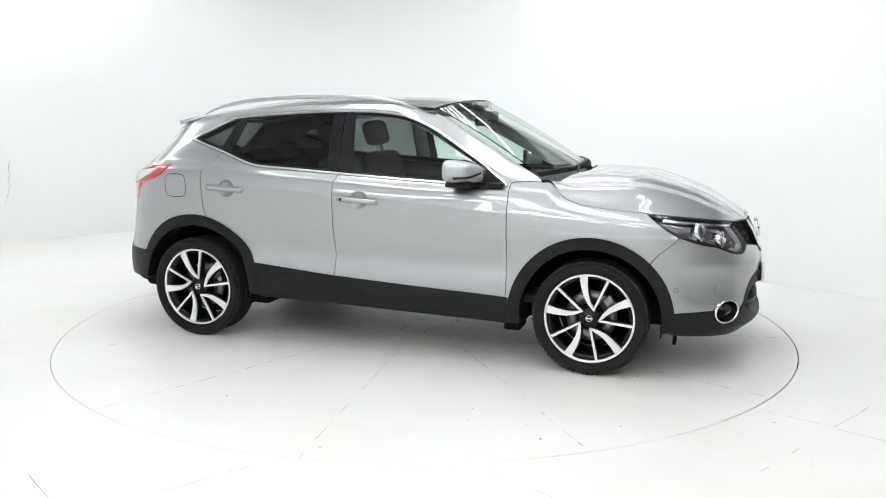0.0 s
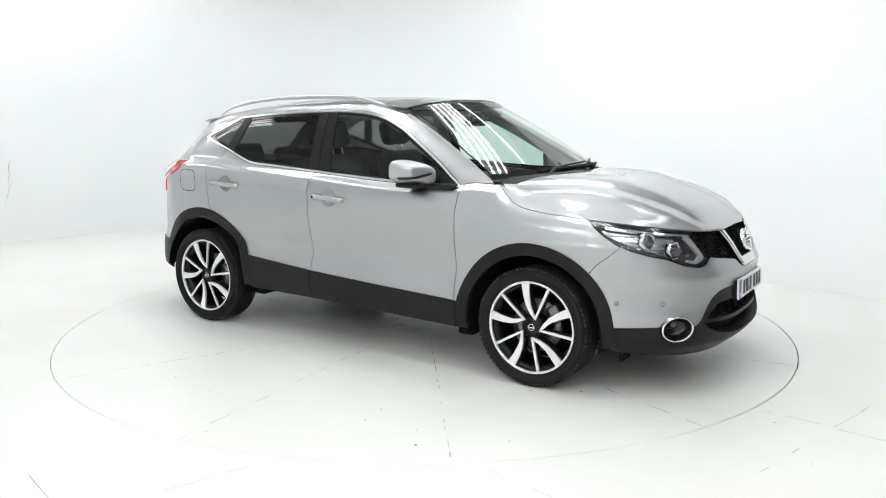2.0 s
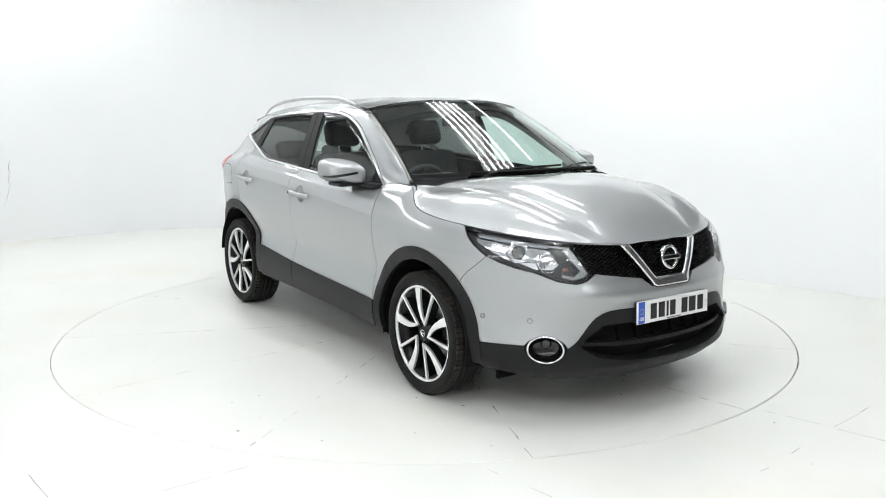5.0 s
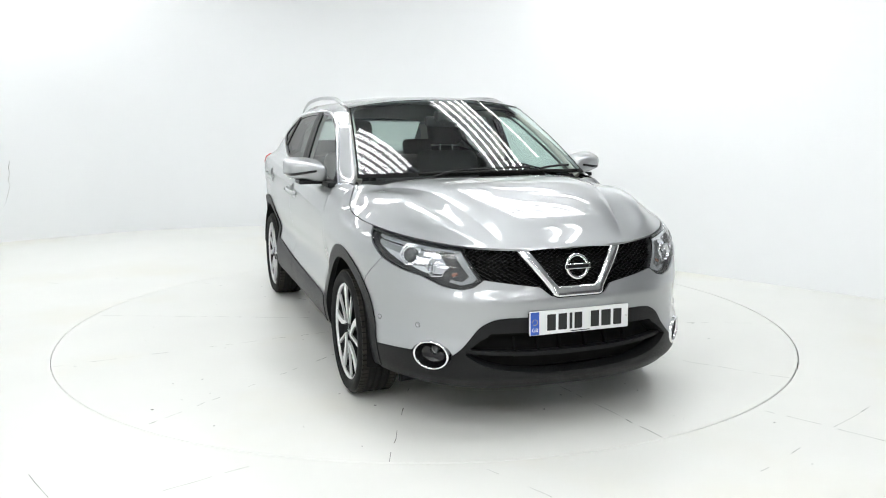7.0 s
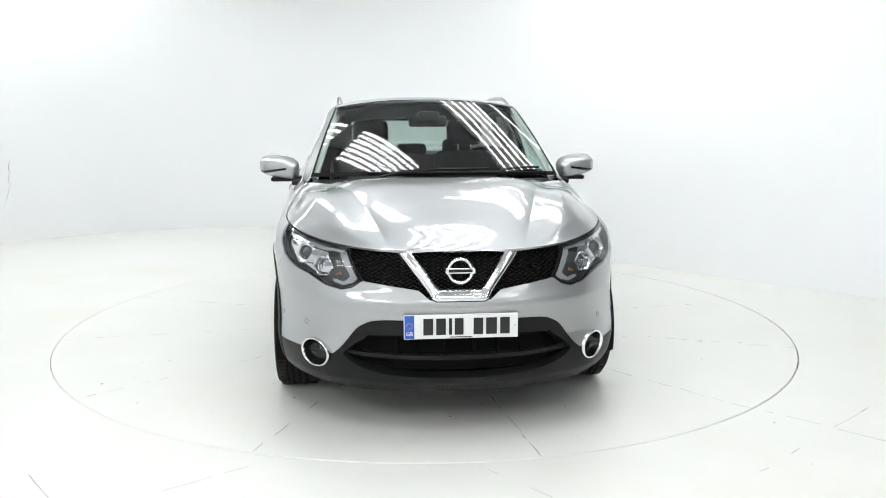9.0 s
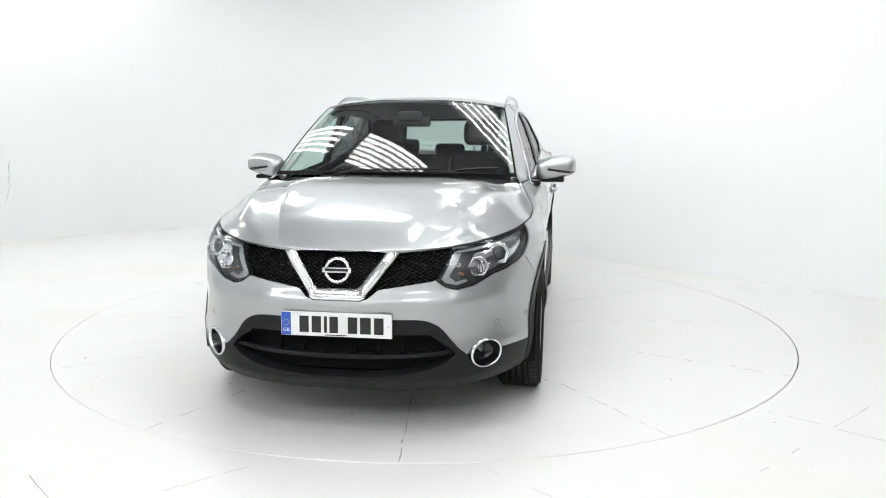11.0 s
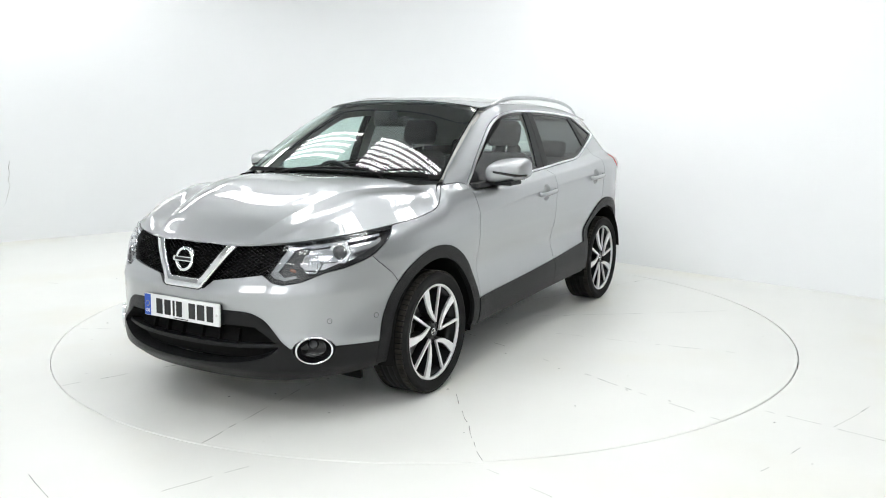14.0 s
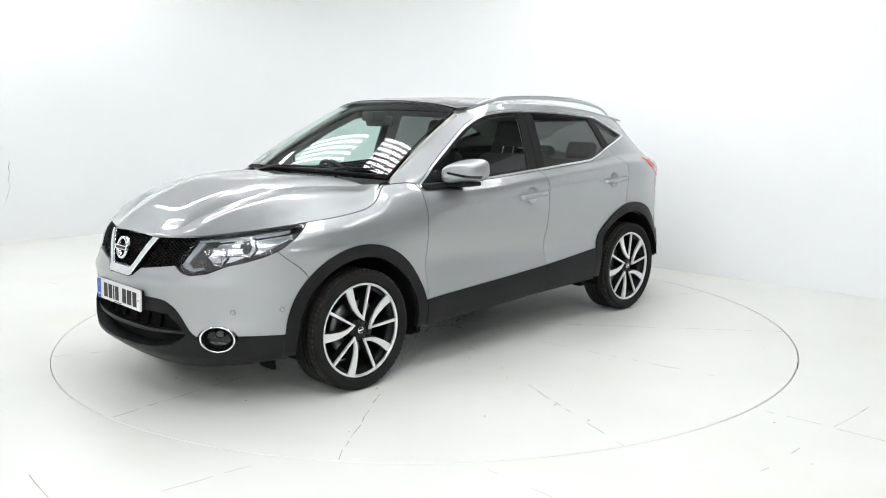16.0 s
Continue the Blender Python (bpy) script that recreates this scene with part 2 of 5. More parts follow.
def panel(name, fn, us, vs, sdf, mat, parent, label="", lift=0.0, rim=0.014, mirror=False, both=False, flip=False):
    """A piece of a curved sheet. fn(u, v) gives points; sdf(u, v, points) is below zero where the piece is. The piece gets a
    rim turned inwards. mirror: on the other side of the car; both: one piece on each side."""
    if both:
        return [panel(name, fn, us, vs, sdf, mat, parent, label, lift, rim, s, False, flip) for s in (False, True)]
    U, W = np.meshgrid(us, vs, indexing="ij")
    P = fn(U, W)
    e = 1e-4
    du = fn(U + e, W) - fn(U - e, W)
    dv = fn(U, W + e) - fn(U, W - e)
    N = np.cross(du, dv)
    N /= np.linalg.norm(N, axis=-1, keepdims=True) + 1e-15
    if flip:
        N = -N
    S = sdf(U, W, P).ravel()
    P, N = P.reshape(-1, 3) + lift * N.reshape(-1, 3), N.reshape(-1, 3)
    G = grid_faces(len(us), len(vs))
    if flip:
        G = G[:, ::-1]
    inn = S[G] <= 0
    verts, norms, index, faces = [], [], {}, []

    def vert(key):
        if key not in index:
            index[key] = len(verts)
            a, b = key
            if a == b:
                verts.append(P[a])
                norms.append(N[a])
            else:
                t = S[a] / (S[a] - S[b])
                verts.append(P[a] + (P[b] - P[a]) * t)
                norms.append(N[a] + (N[b] - N[a]) * t)
        return index[key]
    for g, k in zip(G.tolist(), inn.tolist()):
        if not any(k):
            continue
        f = []
        for i in range(4):
            a, b = g[i], g[(i + 1) % 4]
            if k[i]:
                f.append(vert((a, a)))
            if k[i] != k[(i + 1) % 4]:
                f.append(vert((min(a, b), max(a, b))))
        if len(f) > 2:
            faces.append(f)
    if rim:
        count = {}
        for f in faces:
            for a, b in zip(f, f[1:] + f[:1]):
                count[(a, b)] = count.get((a, b), 0) + 1
        edge = [(a, b) for (a, b) in count if (b, a) not in count]
        top, low = {}, {}
        for a, b in edge:
            for v in (a, b):
                if v not in top:
                    top[v] = len(verts)
                    verts.append(verts[v])
                    norms.append(norms[v])
                    low[v] = len(verts)
                    verts.append(verts[v] - rim * norms[v])
                    norms.append(norms[v])
            faces.append([top[b], top[a], low[a], low[b]])
    verts = [np.array(v) for v in verts]
    if mirror:
        for v in verts:
            v[1] = -v[1]
        faces = [f[::-1] for f in faces]
    return piece(name, verts, faces, mat, parent, label)


# ---- the hall: floor, curved white wall, ceiling, tubes ----
RT = 2.50


# painted-over joints of the floor, end to end
FLOOR_JOINTS = [((-2.23, -1.72), (-2.13, -1.66)), ((-1.82, -2.42), (-1.50, -2.79)), ((-1.07, -2.75), (-0.77, -2.52)), ((1.67, -1.87), (1.96, -2.13)), ((1.96, -2.13), (2.44, -1.72)), ((1.97, -2.15), (2.12, -2.31)), ((1.31, -2.69), (1.46, -2.57)), ((1.62, -2.43), (1.69, -2.37)), ((0.20, -2.51), (0.30, -2.62)), ((0.41, -2.74), (0.49, -2.83)), ((-3.37, 1.37), (-3.10, 1.25))]


def build_floor():
    # one sheet with a round hole for the turntable, out to the walls and past them
    V, F = [], []
    steps = 160
    radii = (RT + 0.0048, 2.9, 3.6, 5.0, 7.5, 12.0)
    # the plate sits a few millimetres off the middle of its hole
    ox, oy = 0.0020, -0.0034
    for r in radii:
        for i in range(steps):
            a = 2 * math.pi * i / steps
            V.append((r * math.cos(a) + ox, r * math.sin(a) + oy, 0.0))
    n = len(radii)
    for k in range(n - 1):
        for i in range(steps):
            j = (i + 1) % steps
            F.append((k * steps + i, (k + 1) * steps + i, (k + 1) * steps + j, k * steps + j))
    base = len(V)
    for i in range(steps):
        a = 2 * math.pi * i / steps
        V.append((radii[0] * math.cos(a) + ox, radii[0] * math.sin(a) + oy, -0.06))
    for i in range(steps):
        j = (i + 1) % steps
        F.append((i, j, base + j, base + i))
    ob = piece("floor", V, F, M["floor"], smooth=False)
    tagged(ob, "white painted concrete studio floor with fine joints", "floor", kind="structure")
    bm = bmesh.new()
    for k, (a, b) in enumerate(FLOOR_JOINTS):
        strip(bm, a, b, 0.004, wob=0.01, seed=200 + k, gaps=0.35)
    rnd = random.Random(5)
    for k in range(60):
        a, q = rnd.uniform(0, 2 * math.pi), rnd.uniform(2.6, 4.6)
        x, y, s = q * math.cos(a), q * math.sin(a), rnd.uniform(0.002, 0.008)
        if x + y > 3.9:
            continue
        bm.faces.new([bm.verts.new((x + s * rnd.uniform(0.6, 1.3) * math.cos(t), y + s * rnd.uniform(0.4, 1.2) * math.sin(t), 0.0013)) for t in np.linspace(0, 2 * math.pi, 7)[:-1]])
    j = part("floor_joints", bm, M["crack"], ob)
    tagged(j, "worn painted-over floor joints and chips", kind="stuff")
    V, F = lathe([(2.3, -0.06), (2.7, -0.06), (2.7, -0.065), (2.3, -0.065)], 64)
    V = [(x, z, y) for x, y, z in V]
    pit = piece("turntable_pit", V, F, M["dark"])
    tagged(pit, "dark gap round the turntable plate", "floor gap", kind="structure")


def strip(bm, a, b, width, z=0.0012, wob=0.0, seed=0, gaps=0.0):
    """A thin worn line on the floor, wandering a little and broken here and there."""
    rnd = random.Random(seed)
    a, b = Vector((*a, z)), Vector((*b, z))
    n = max(2, int((b - a).length / 0.05))
    side = (b - a).cross(Vector((0, 0, 1))).normalized()
    pts = [a.lerp(b, i / n) + side * (wob * (noise.noise(Vector((i * 0.35, seed * 7.1, 0))))) for i in range(n + 1)]
    for i in range(n):
        if rnd.random() < gaps:
            continue
        w = width * rnd.uniform(0.5, 1.2) / 2
        q = [pts[i] - side * w, pts[i + 1] - side * w, pts[i + 1] + side * w, pts[i] + side * w]
        bm.faces.new([bm.verts.new(v) for v in q])


def polar(r, deg):
    return (r * math.cos(radians(deg)), r * math.sin(radians(deg)))


def build_turntable():
    table = new("turntable")
    tagged(table, "round white painted turntable plate let into the floor", "turntable")
    prof = [(0.0, 0.0), (0.215, 0.0), (0.216, -0.003), (0.219, -0.003), (0.22, 0.0), (RT - 0.004, 0.0), (RT, -0.004), (RT, -0.05), (0.0, -0.05)]
    V, F = lathe(prof, 160, closed=False)
    V = [(x, z, y) for x, y, z in V]
    piece("plate", V, F, M["floor"], table, smooth=False)
    bm = bmesh.new()
    for k, (deg, r0, r1, g) in enumerate(SEAMS):
        strip(bm, polar(r0, deg), polar(r1, deg), 0.0045, wob=0.012, seed=k, gaps=g)
    for k in range(9):
        a = 40 * k + 11
        strip(bm, polar(0.22, a), polar(0.22 + random.uniform(0.08, 0.2), a + random.uniform(-12, 12)), 0.007, wob=0.03, seed=30 + k)
    for k in range(24):
        strip(bm, polar(0.222, 15 * k), polar(0.222, 15 * k + 13), 0.007, seed=60 + k, gaps=0.25)
    tagged(part("plate_joints", bm, M["crack"], table), kind="stuff")
    bm = bmesh.new()
    for k in range(70):
        r, a = 2.4 * math.sqrt(random.random()), random.uniform(0, 360)
        x, y = polar(r, a)
        s = random.uniform(0.003, 0.009)
        bm.faces.new([bm.verts.new((x + s * random.uniform(0.6, 1.3) * math.cos(t), y + s * random.uniform(0.4, 1.2) * math.sin(t), 0.0013))
                      for t in np.linspace(0, 2 * math.pi, 7)[:-1]])
    tagged(part("chips", bm, M["crack"], table), kind="stuff")
    return table


# radial joints of the plate, thirty degrees apart: angle, inner and outer radius, share worn away
SEAMS = [(7.0 + 30 * k, 0.26 if k % 3 else 0.6, 2.49, 0.34 + 0.13 * (k % 4)) for k in range(12)]


def build_walls():
    # the plan of the white wall behind the car: a straight run, a round corner, a bowed run
    plan = rounded([(5.6, -1.35), (4.6, -0.36), (3.7, 0.54), (2.98, 1.23), (1.9, 2.3), (0.6, 3.6), (-0.35, 4.5), (-1.2, 4.95),
                    (-2.07, 5.02), (-2.9, 4.9), (-3.65, 4.62), (-4.48, 4.05), (-5.2, 3.45), (-6.4, 2.2)], 6, closed=False)
    # white up to the visible limit; an unseen dark band above dims window reflections
    for name, levels, mat, label in (("wall_back", (0.0, 0.5, 1.2, 2.2, 2.95), M["wall"], "curved white painted studio wall with faint cracks"),
                                     ("unseen_dark_band", (2.952, CEILING), M["upper_dark"], "unseen dark band above the curved wall, darkens reflections")):
        V, F = [], []
        n, k, thick = len(plan), len(levels), 0.12
        for i, (x, y) in enumerate(plan):
            a, b = Vector(plan[max(i - 1, 0)]), Vector(plan[min(i + 1, n - 1)])
            t = (b - a).normalized()
            for off in (0.0, thick):
                # the added dark band starts lower at x > 2.6, for side-window reflections
                V += [(x + t.y * off, y - t.x * off, z - 0.33 * (2.9 < z < 3 and x > 2.6)) for z in levels]
        m = 2 * k
        for i in range(n - 1):
            for j in range(k - 1):
                F.append((i * m + j, i * m + j + 1, (i + 1) * m + j + 1, (i + 1) * m + j))
                F.append((i * m + k + j, (i + 1) * m + k + j, (i + 1) * m + k + j + 1, i * m + k + j + 1))
        tagged(piece(name, V, F, mat), label, "wall", kind="structure")
    # an old crack in the plaster
    path = [(-4.819, 3.767, 0.935), (-4.834, 3.755, 0.86), (-4.826, 3.762, 0.80), (-4.845, 3.746, 0.72), (-4.832, 3.757, 0.66), (-4.856, 3.737, 0.56), (-4.88, 3.717, 0.46), (-4.917, 3.686, 0.374)]
    V, F = tube_mesh([(x + 0.004, y - 0.006, z) for x, y, z in path], [0.002, 0.003, 0.002, 0.004, 0.002, 0.003, 0.002, 0.001], 6, squash=0.3)
    piece("plaster_crack", V, F, M["crack"], bpy.data.objects["wall_back"], smooth=False)
    # unseen plain walls that close the hall beside and behind the camera
    for name, a, b in (("wall_east", (5.6, -1.35), (5.6, -9.0)), ("wall_south", (5.6, -9.0), (-6.4, -9.0)), ("wall_west", (-6.4, -9.0), (-6.4, 2.2))):
        a, b = Vector(a), Vector(b)
        t = (b - a).normalized()
        o = Vector((-t.y, t.x)) * -0.12 * -1
        bm = bmesh.new()
        q = [a, b, b + o, a + o]
        lo = [bm.verts.new((p.x, p.y, 0)) for p in q]
        hi = [bm.verts.new((p.x, p.y, CEILING)) for p in q]
        bm.faces.new(lo)
        bm.faces.new(hi)
        for i in range(4):
            bm.faces.new((lo[i], lo[(i + 1) % 4], hi[(i + 1) % 4], hi[i]))
        bmesh.ops.recalc_face_normals(bm, faces=bm.faces)
        # east wall darkened and south wall toned only to set the car's reflections
        w = part(name, bm, {"wall_east": M["far_wall"], "wall_south": M["grey_wall"]}.get(name, M["wall"]))
        tagged(w, {"wall_east": "unseen plain studio wall, dark to darken reflections", "wall_south": "plain pale grey studio wall"}.get(name, "plain white painted studio wall"), "wall", kind="structure")


def build_ceiling():
    bm = bmesh.new()
    box(bm, (-6.6, -9.2, CEILING), (5.8, 5.4, CEILING + 0.1))
    for k in range(13):
        y = -8.6 + 1.1 * k
        box(bm, (-6.5, y - 0.02, CEILING - 0.03), (5.7, y + 0.02, CEILING - 0.001))
    c = part("ceiling", bm, M["ceiling"])
    tagged(c, "grey sheet ceiling with dark ribs", "ceiling", kind="structure")


def tube_bank(x, y, z, length, count, pitch, turn):
    """A bank of parallel fluorescent tubes on a shallow white tray."""
    bank = new("fluorescent_light")
    tagged(bank, "bank of bare white fluorescent tubes under the ceiling, mirrored in the car or added fill", "ceiling light", group="studio ceiling lights")
    bm = bmesh.new()
    w = pitch * count
    box(bm, (-length / 2 - 0.04, -w / 2 - 0.02, 0.04), (length / 2 + 0.04, w / 2 + 0.02, CEILING - z), 0.006)
    part("tray", bm, M["tray"], bank)
    for k in range(count):
        yy = (k - (count - 1) / 2) * pitch
        V, F = tube_mesh([(-length / 2, yy, 0), (length / 2, yy, 0)], 0.029, 8)
        piece("tube", V, F, M["tube"], bank)
    bank.matrix_basis = pose(x, y, z, 0, 0, turn)
    return bank


build_floor()
TABLE = build_turntable()
build_walls()
build_ceiling()
# rows of banks run parallel to the straight wall: x, y, z, length, tubes, pitch, turn
TUBE_Z = CEILING - 0.10
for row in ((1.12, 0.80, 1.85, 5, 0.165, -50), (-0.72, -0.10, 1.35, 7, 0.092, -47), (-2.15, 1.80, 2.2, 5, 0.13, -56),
            (1.58, 1.76, 1.6, 1, 0.14, -44), (-3.9, 3.4, 1.8, 3, 0.14, 35),
            (2.45, -1.6, 1.85, 2, 0.165, -47), (0.75, -1.95, 1.85, 5, 0.14, -47),
            # unseen banks to the west and south, added to brighten floor, flanks and bumper
            (-4.6, 1.1, 1.85, 6, 0.165, -56), (-1.2, -3.9, 1.85, 5, 0.165, -47), (-4.0, -5.2, 1.85, 7, 0.165, -47), (1.7, -4.4, 1.85, 5, 0.165, -47),
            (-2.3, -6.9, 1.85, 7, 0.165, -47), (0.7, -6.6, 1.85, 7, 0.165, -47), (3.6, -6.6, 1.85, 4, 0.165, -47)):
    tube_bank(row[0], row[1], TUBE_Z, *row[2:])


# ---- the car: x forwards, y to its left, z up, from the ground between the axles ----
car = new("car")
tagged(car, "silver five-door crossover car with black plastic cladding", "car")

NOSE_N, TAIL_N = 2.7, 2.8
XA, XB = 1.30, -1.30
nose = pchip((0.18, 0.24, 0.30, 0.40, 0.48, 0.64, 0.70, 0.79, 0.865, 0.95, 1.05, 1.3), (2.12, 2.20, 2.258, 2.262, 2.246, 2.246, 2.224, 2.192, 2.155, 2.08, 1.95, 1.6))
tail = pchip((0.2, 0.35, 0.50, 0.65, 0.9, 1.05, 1.15, 1.25, 1.35, 1.46, 1.6), (-2.09, -2.17, -2.18, -2.15, -2.09, -2.06, -1.98, -1.86, -1.77, -1.70, -1.62))
# the line where the flank ends: hood edge, belt, haunch
belt = pchip((2.25, 2.07, 1.95, 1.80, 1.6, 1.43, 1.25, 1.165, 1.10, 1.05, 0.9, 0.8, 0.47, -0.3, -0.88, -1.3, -1.6, -1.9, -2.2),
             (0.858, 0.886, 0.906, 0.926, 0.947, 0.961, 0.984, 1.012, 1.058, 1.096, 1.102, 1.087, 1.078, 1.118, 1.15, 1.185, 1.185, 1.14, 1.10))
roof_mid = pchip((0.42, 0.30, 0.1, -0.2, -0.6, -1.0, -1.35, -1.7, -1.9), (1.573, 1.585, 1.600, 1.607, 1.600, 1.574, 1.526, 1.462, 1.425))


def roof_z(x, y):
    return roof_mid(x) - 0.052 * np.abs(np.asarray(y) / 0.60) ** 2.6


side_prof = pchip((0.0, 0.22, 0.30, 0.40, 0.52, 0.62, 0.76, 0.90, 1.0, 1.35, 1.65, 1.85, 1.97, 2.0, 2.04, 2.25, 2.5, 2.75, 2.9, 3.0),
                  (0.75, 0.81, 0.855, 0.885, 0.897, 0.892, 0.885, 0.892, 0.900, 0.907, 0.904, 0.886, 0.822, 0.808, 0.8015, 0.772, 0.733, 0.688, 0.650, 0.60))
wing_roll = pchip((0.5, 0.84, 0.90, 0.94, 0.984, 1.04, 1.10, 1.3), (0, 0, 0.005, 0.016, 0.038, 0.072, 0.112, 0.19))
crease = pchip((1.0, 0.8, 0.0, -1.0, -1.5), (0.915, 0.925, 0.985, 1.035, 1.05))


def bell(x, c, w):
    return np.exp(-((x - c) / w) ** 2)


def step(x, a, b):
    t = np.clip((x - a) / (b - a), 0, 1)
    return t * t * (3 - 2 * t)


HANDLES = ((-0.10, 0.968, 0.0), (-1.04, 1.012, 0.0))


def half_width(x, z):
    zb = belt(x)
    zt = roof_z(np.minimum(x, 0.28), 0.60)
    q = np.where(z < 0.8, z / 0.8, np.where(z < zb, 1 + (z - 0.8) / (zb - 0.8), 2 + (z - zb) / (zt - zb)))
    y = side_prof(q)
    on_door = step(x, -1.35, -1.1) * (1 - step(x, 0.75, 0.98))
    y = y + 0.007 * np.exp(-np.abs(z - crease(x)) / 0.035) * on_door
    y = y - 0.023 * bell(z, 0.62, 0.09) * on_door
    for cx, k in ((1.323, 0.010), (-1.31, 0.004)):
        r = np.hypot(x - cx, z - 0.333)
        y = y + k * bell(r, 0.46, 0.13)
    # the front wing rolls gently into the hood, and steeper into the pillar's foot
    wing = 0.897 - wing_roll(np.minimum(z, zb) + 0.1 * np.maximum(0, x - 1.25))
    y = y + step(x, 0.42, 1.22) * (wing - side_prof(np.minimum(q, 2))) * step(q, 0.95, 1.2) * (1 - step(q, 2.0, 2.35))
    # haunch over the rear wheel
    y = y - 0.012 * step(-x, 0.8, 1.4) * (1 - step(z, 0.9, 1.1))
    y = y + 0.004 * bell(x, -1.45, 0.35) * bell(z, 1.02, 0.12)
    # the pillar curls in towards the windscreen, the rear pillar towards the tailgate
    xa = np.interp(z, (1.06, 1.12, 1.25, 1.50, 1.6), (1.06, 0.985, 0.757, 0.295, 0.13))
    y = y - 0.062 * step(x, xa - 0.24, xa + 0.02) * step(z, belt(x) - 0.07, belt(x) + 0.10)
    y = y - 0.022 * step(-x, 1.0, 1.75) * step(z, belt(x) - 0.05, belt(x) + 0.25)
    for hx, hz, _ in HANDLES:
        d = np.hypot((x - hx) / 0.056, (z - hz) / 0.052)
        y = y - 0.036 * np.clip(1 - d ** 4, 0, 1) ** 0.7
    return y


def taper(x, z):
    f = np.clip((x - XA) / (nose(z) - XA), 0, 1)
    r = np.clip((XB - x) / (XB - tail(z)), 0, 1)
    return (1 - f ** NOSE_N) ** (1 / NOSE_N) * (1 - r ** TAIL_N) ** (1 / TAIL_N)


def flank(x, z):
    """The body's side at x, z."""
    return np.stack([x, half_width(x, z) * taper(x, z), z], -1)


def front(a, z):
    """The body's front: a from -1 over the nose (0) to 1, where it meets the flank."""
    ph = np.clip(np.abs(a), 0, 1) * math.pi / 2
    xi = np.cos(ph) ** (2 / NOSE_N)
    f = np.sin(ph) ** (2 / NOSE_N)
    x = XA + (nose(z) - XA) * xi
    y = half_width(x, z) * f
    # hollow cheeks beside the lower grille and a fold under the headlamps
    w = np.degrees(np.arctan2(y, x - XA))
    k = 1 - 0.008 * step(w, 36, 46) * (1 - step(w, 50, 67)) * step(z, 0.42, 0.52) * (1 - step(z, 0.55, 0.69)) + 0.009 * (1 - step(w, 26, 46)) * np.exp(-((z - 0.635) ** 2 + 0.0002) ** 0.5 / 0.045)
    return np.stack([XA + (x - XA) * k, y * k * np.sign(a), z + 0 * a], -1)


def rear(a, z):
    ph = np.clip(np.abs(a), 0, 1) * math.pi / 2
    x = XB - (XB - tail(z)) * np.cos(ph) ** (2 / TAIL_N)
    return np.stack([x, half_width(x, z) * np.sin(ph) ** (2 / TAIL_N) * np.sign(a), z + 0 * a], -1)


def psi(P):
    """The bearing of a point of the front, in degrees from straight ahead."""
    return np.degrees(np.arctan2(P[..., 1], P[..., 0] - XA))


# outlines in side view (x, z)
FRONT_AXLE, REAR_AXLE, WHEEL_Z = 1.323, -1.323, 0.333
DLO = rounded([(0.815, 1.083), (0.73, 1.150), (0.64, 1.216), (0.43, 1.345), (0.30, 1.418), (0.16, 1.474), (0.03, 1.500), (-0.15, 1.512), (-0.36, 1.513),
               (-0.7, 1.500), (-1.06, 1.472), (-1.13, 1.455), (-1.27, 1.39), (-1.40, 1.332), (-1.405, 1.318), (-1.30, 1.285), (-1.16, 1.243),
               (-1.06, 1.208), (-0.97, 1.176), (-0.86, 1.150), (-0.6, 1.134), (-0.3, 1.115), (0.1, 1.092), (0.47, 1.076), (0.76, 1.070)], 5)
front_arch = lambda x, z: np.hypot((x - 1.318) / 1.0, z - 0.333)
rear_arch = lambda x, z: np.hypot(x + 1.312, z - 0.345) - 0.012
sill_top = pchip((1.0, 0.82, -0.27, -0.9, -1.1), (0.425, 0.432, 0.485, 0.535, 0.55))
sill_low = pchip((1.0, 0.82, -0.27, -0.9, -1.1), (0.272, 0.275, 0.305, 0.315, 0.32))
rear_seam = pchip((0.5, 0.70, 0.825, 0.95, 1.10, 1.20, 1.26), (-1.10, -1.19, -1.216, -1.230, -1.232, -1.17, -1.12))
A_OUT, A_IN = 0.474, 0.405
GAP = 0.0022


def gsdf(x, z):
    return poly_sdf(x, z, DLO)


sx = lambda a, b, n: np.linspace(a, b, n)

# panels of the flank
Z0 = 0.20


def fender_sdf(x, z, P):
    return np.maximum.reduce([0.833 + GAP - x, z - belt(x) + GAP, A_OUT - 0.01 - front_arch(x, z), poly_sdf(psi(P), z * 100, HEAD_PZ) * 0.01 * -1 + 0.002,
                              (x - bump_seam(z)) + GAP, sill_low(x) + 0.1 - z])


bump_seam = pchip((0.3, 0.60, 0.69, 0.82, 0.86, 1.0), (1.60, 1.62, 1.665, 1.80, 1.82, 1.84))
# headlamp outline: bearing in degrees, height in centimetres
HEAD_PZ = [(27.6, 74.2), (30, 71.2), (33, 70.0), (38, 71.2), (44.8, 75.4), (50, 77.0), (55, 79.4), (60, 82.6), (64, 87.0), (67, 91.2), (69.6, 95.6), (68, 97.5), (55, 98), (34.6, 98), (33.2, 86.0)]


def door_front(x, z, P):
    return np.maximum.reduce([x - 0.833 + GAP, -0.28 + GAP - x, sill_low(x) + 0.1 - z, z - belt(x) - 0.06, A_OUT - 0.01 - front_arch(x, z), -gsdf(x, z) + 0.0015, ])


def door_rear(x, z, P):
    return np.maximum.reduce([x + 0.28 + GAP, rear_seam(z) + GAP - x, sill_low(x) + 0.1 - z, z - belt(x) - 0.12, A_OUT - 0.01 - rear_arch(x, z), -gsdf(x, z) + 0.0015])


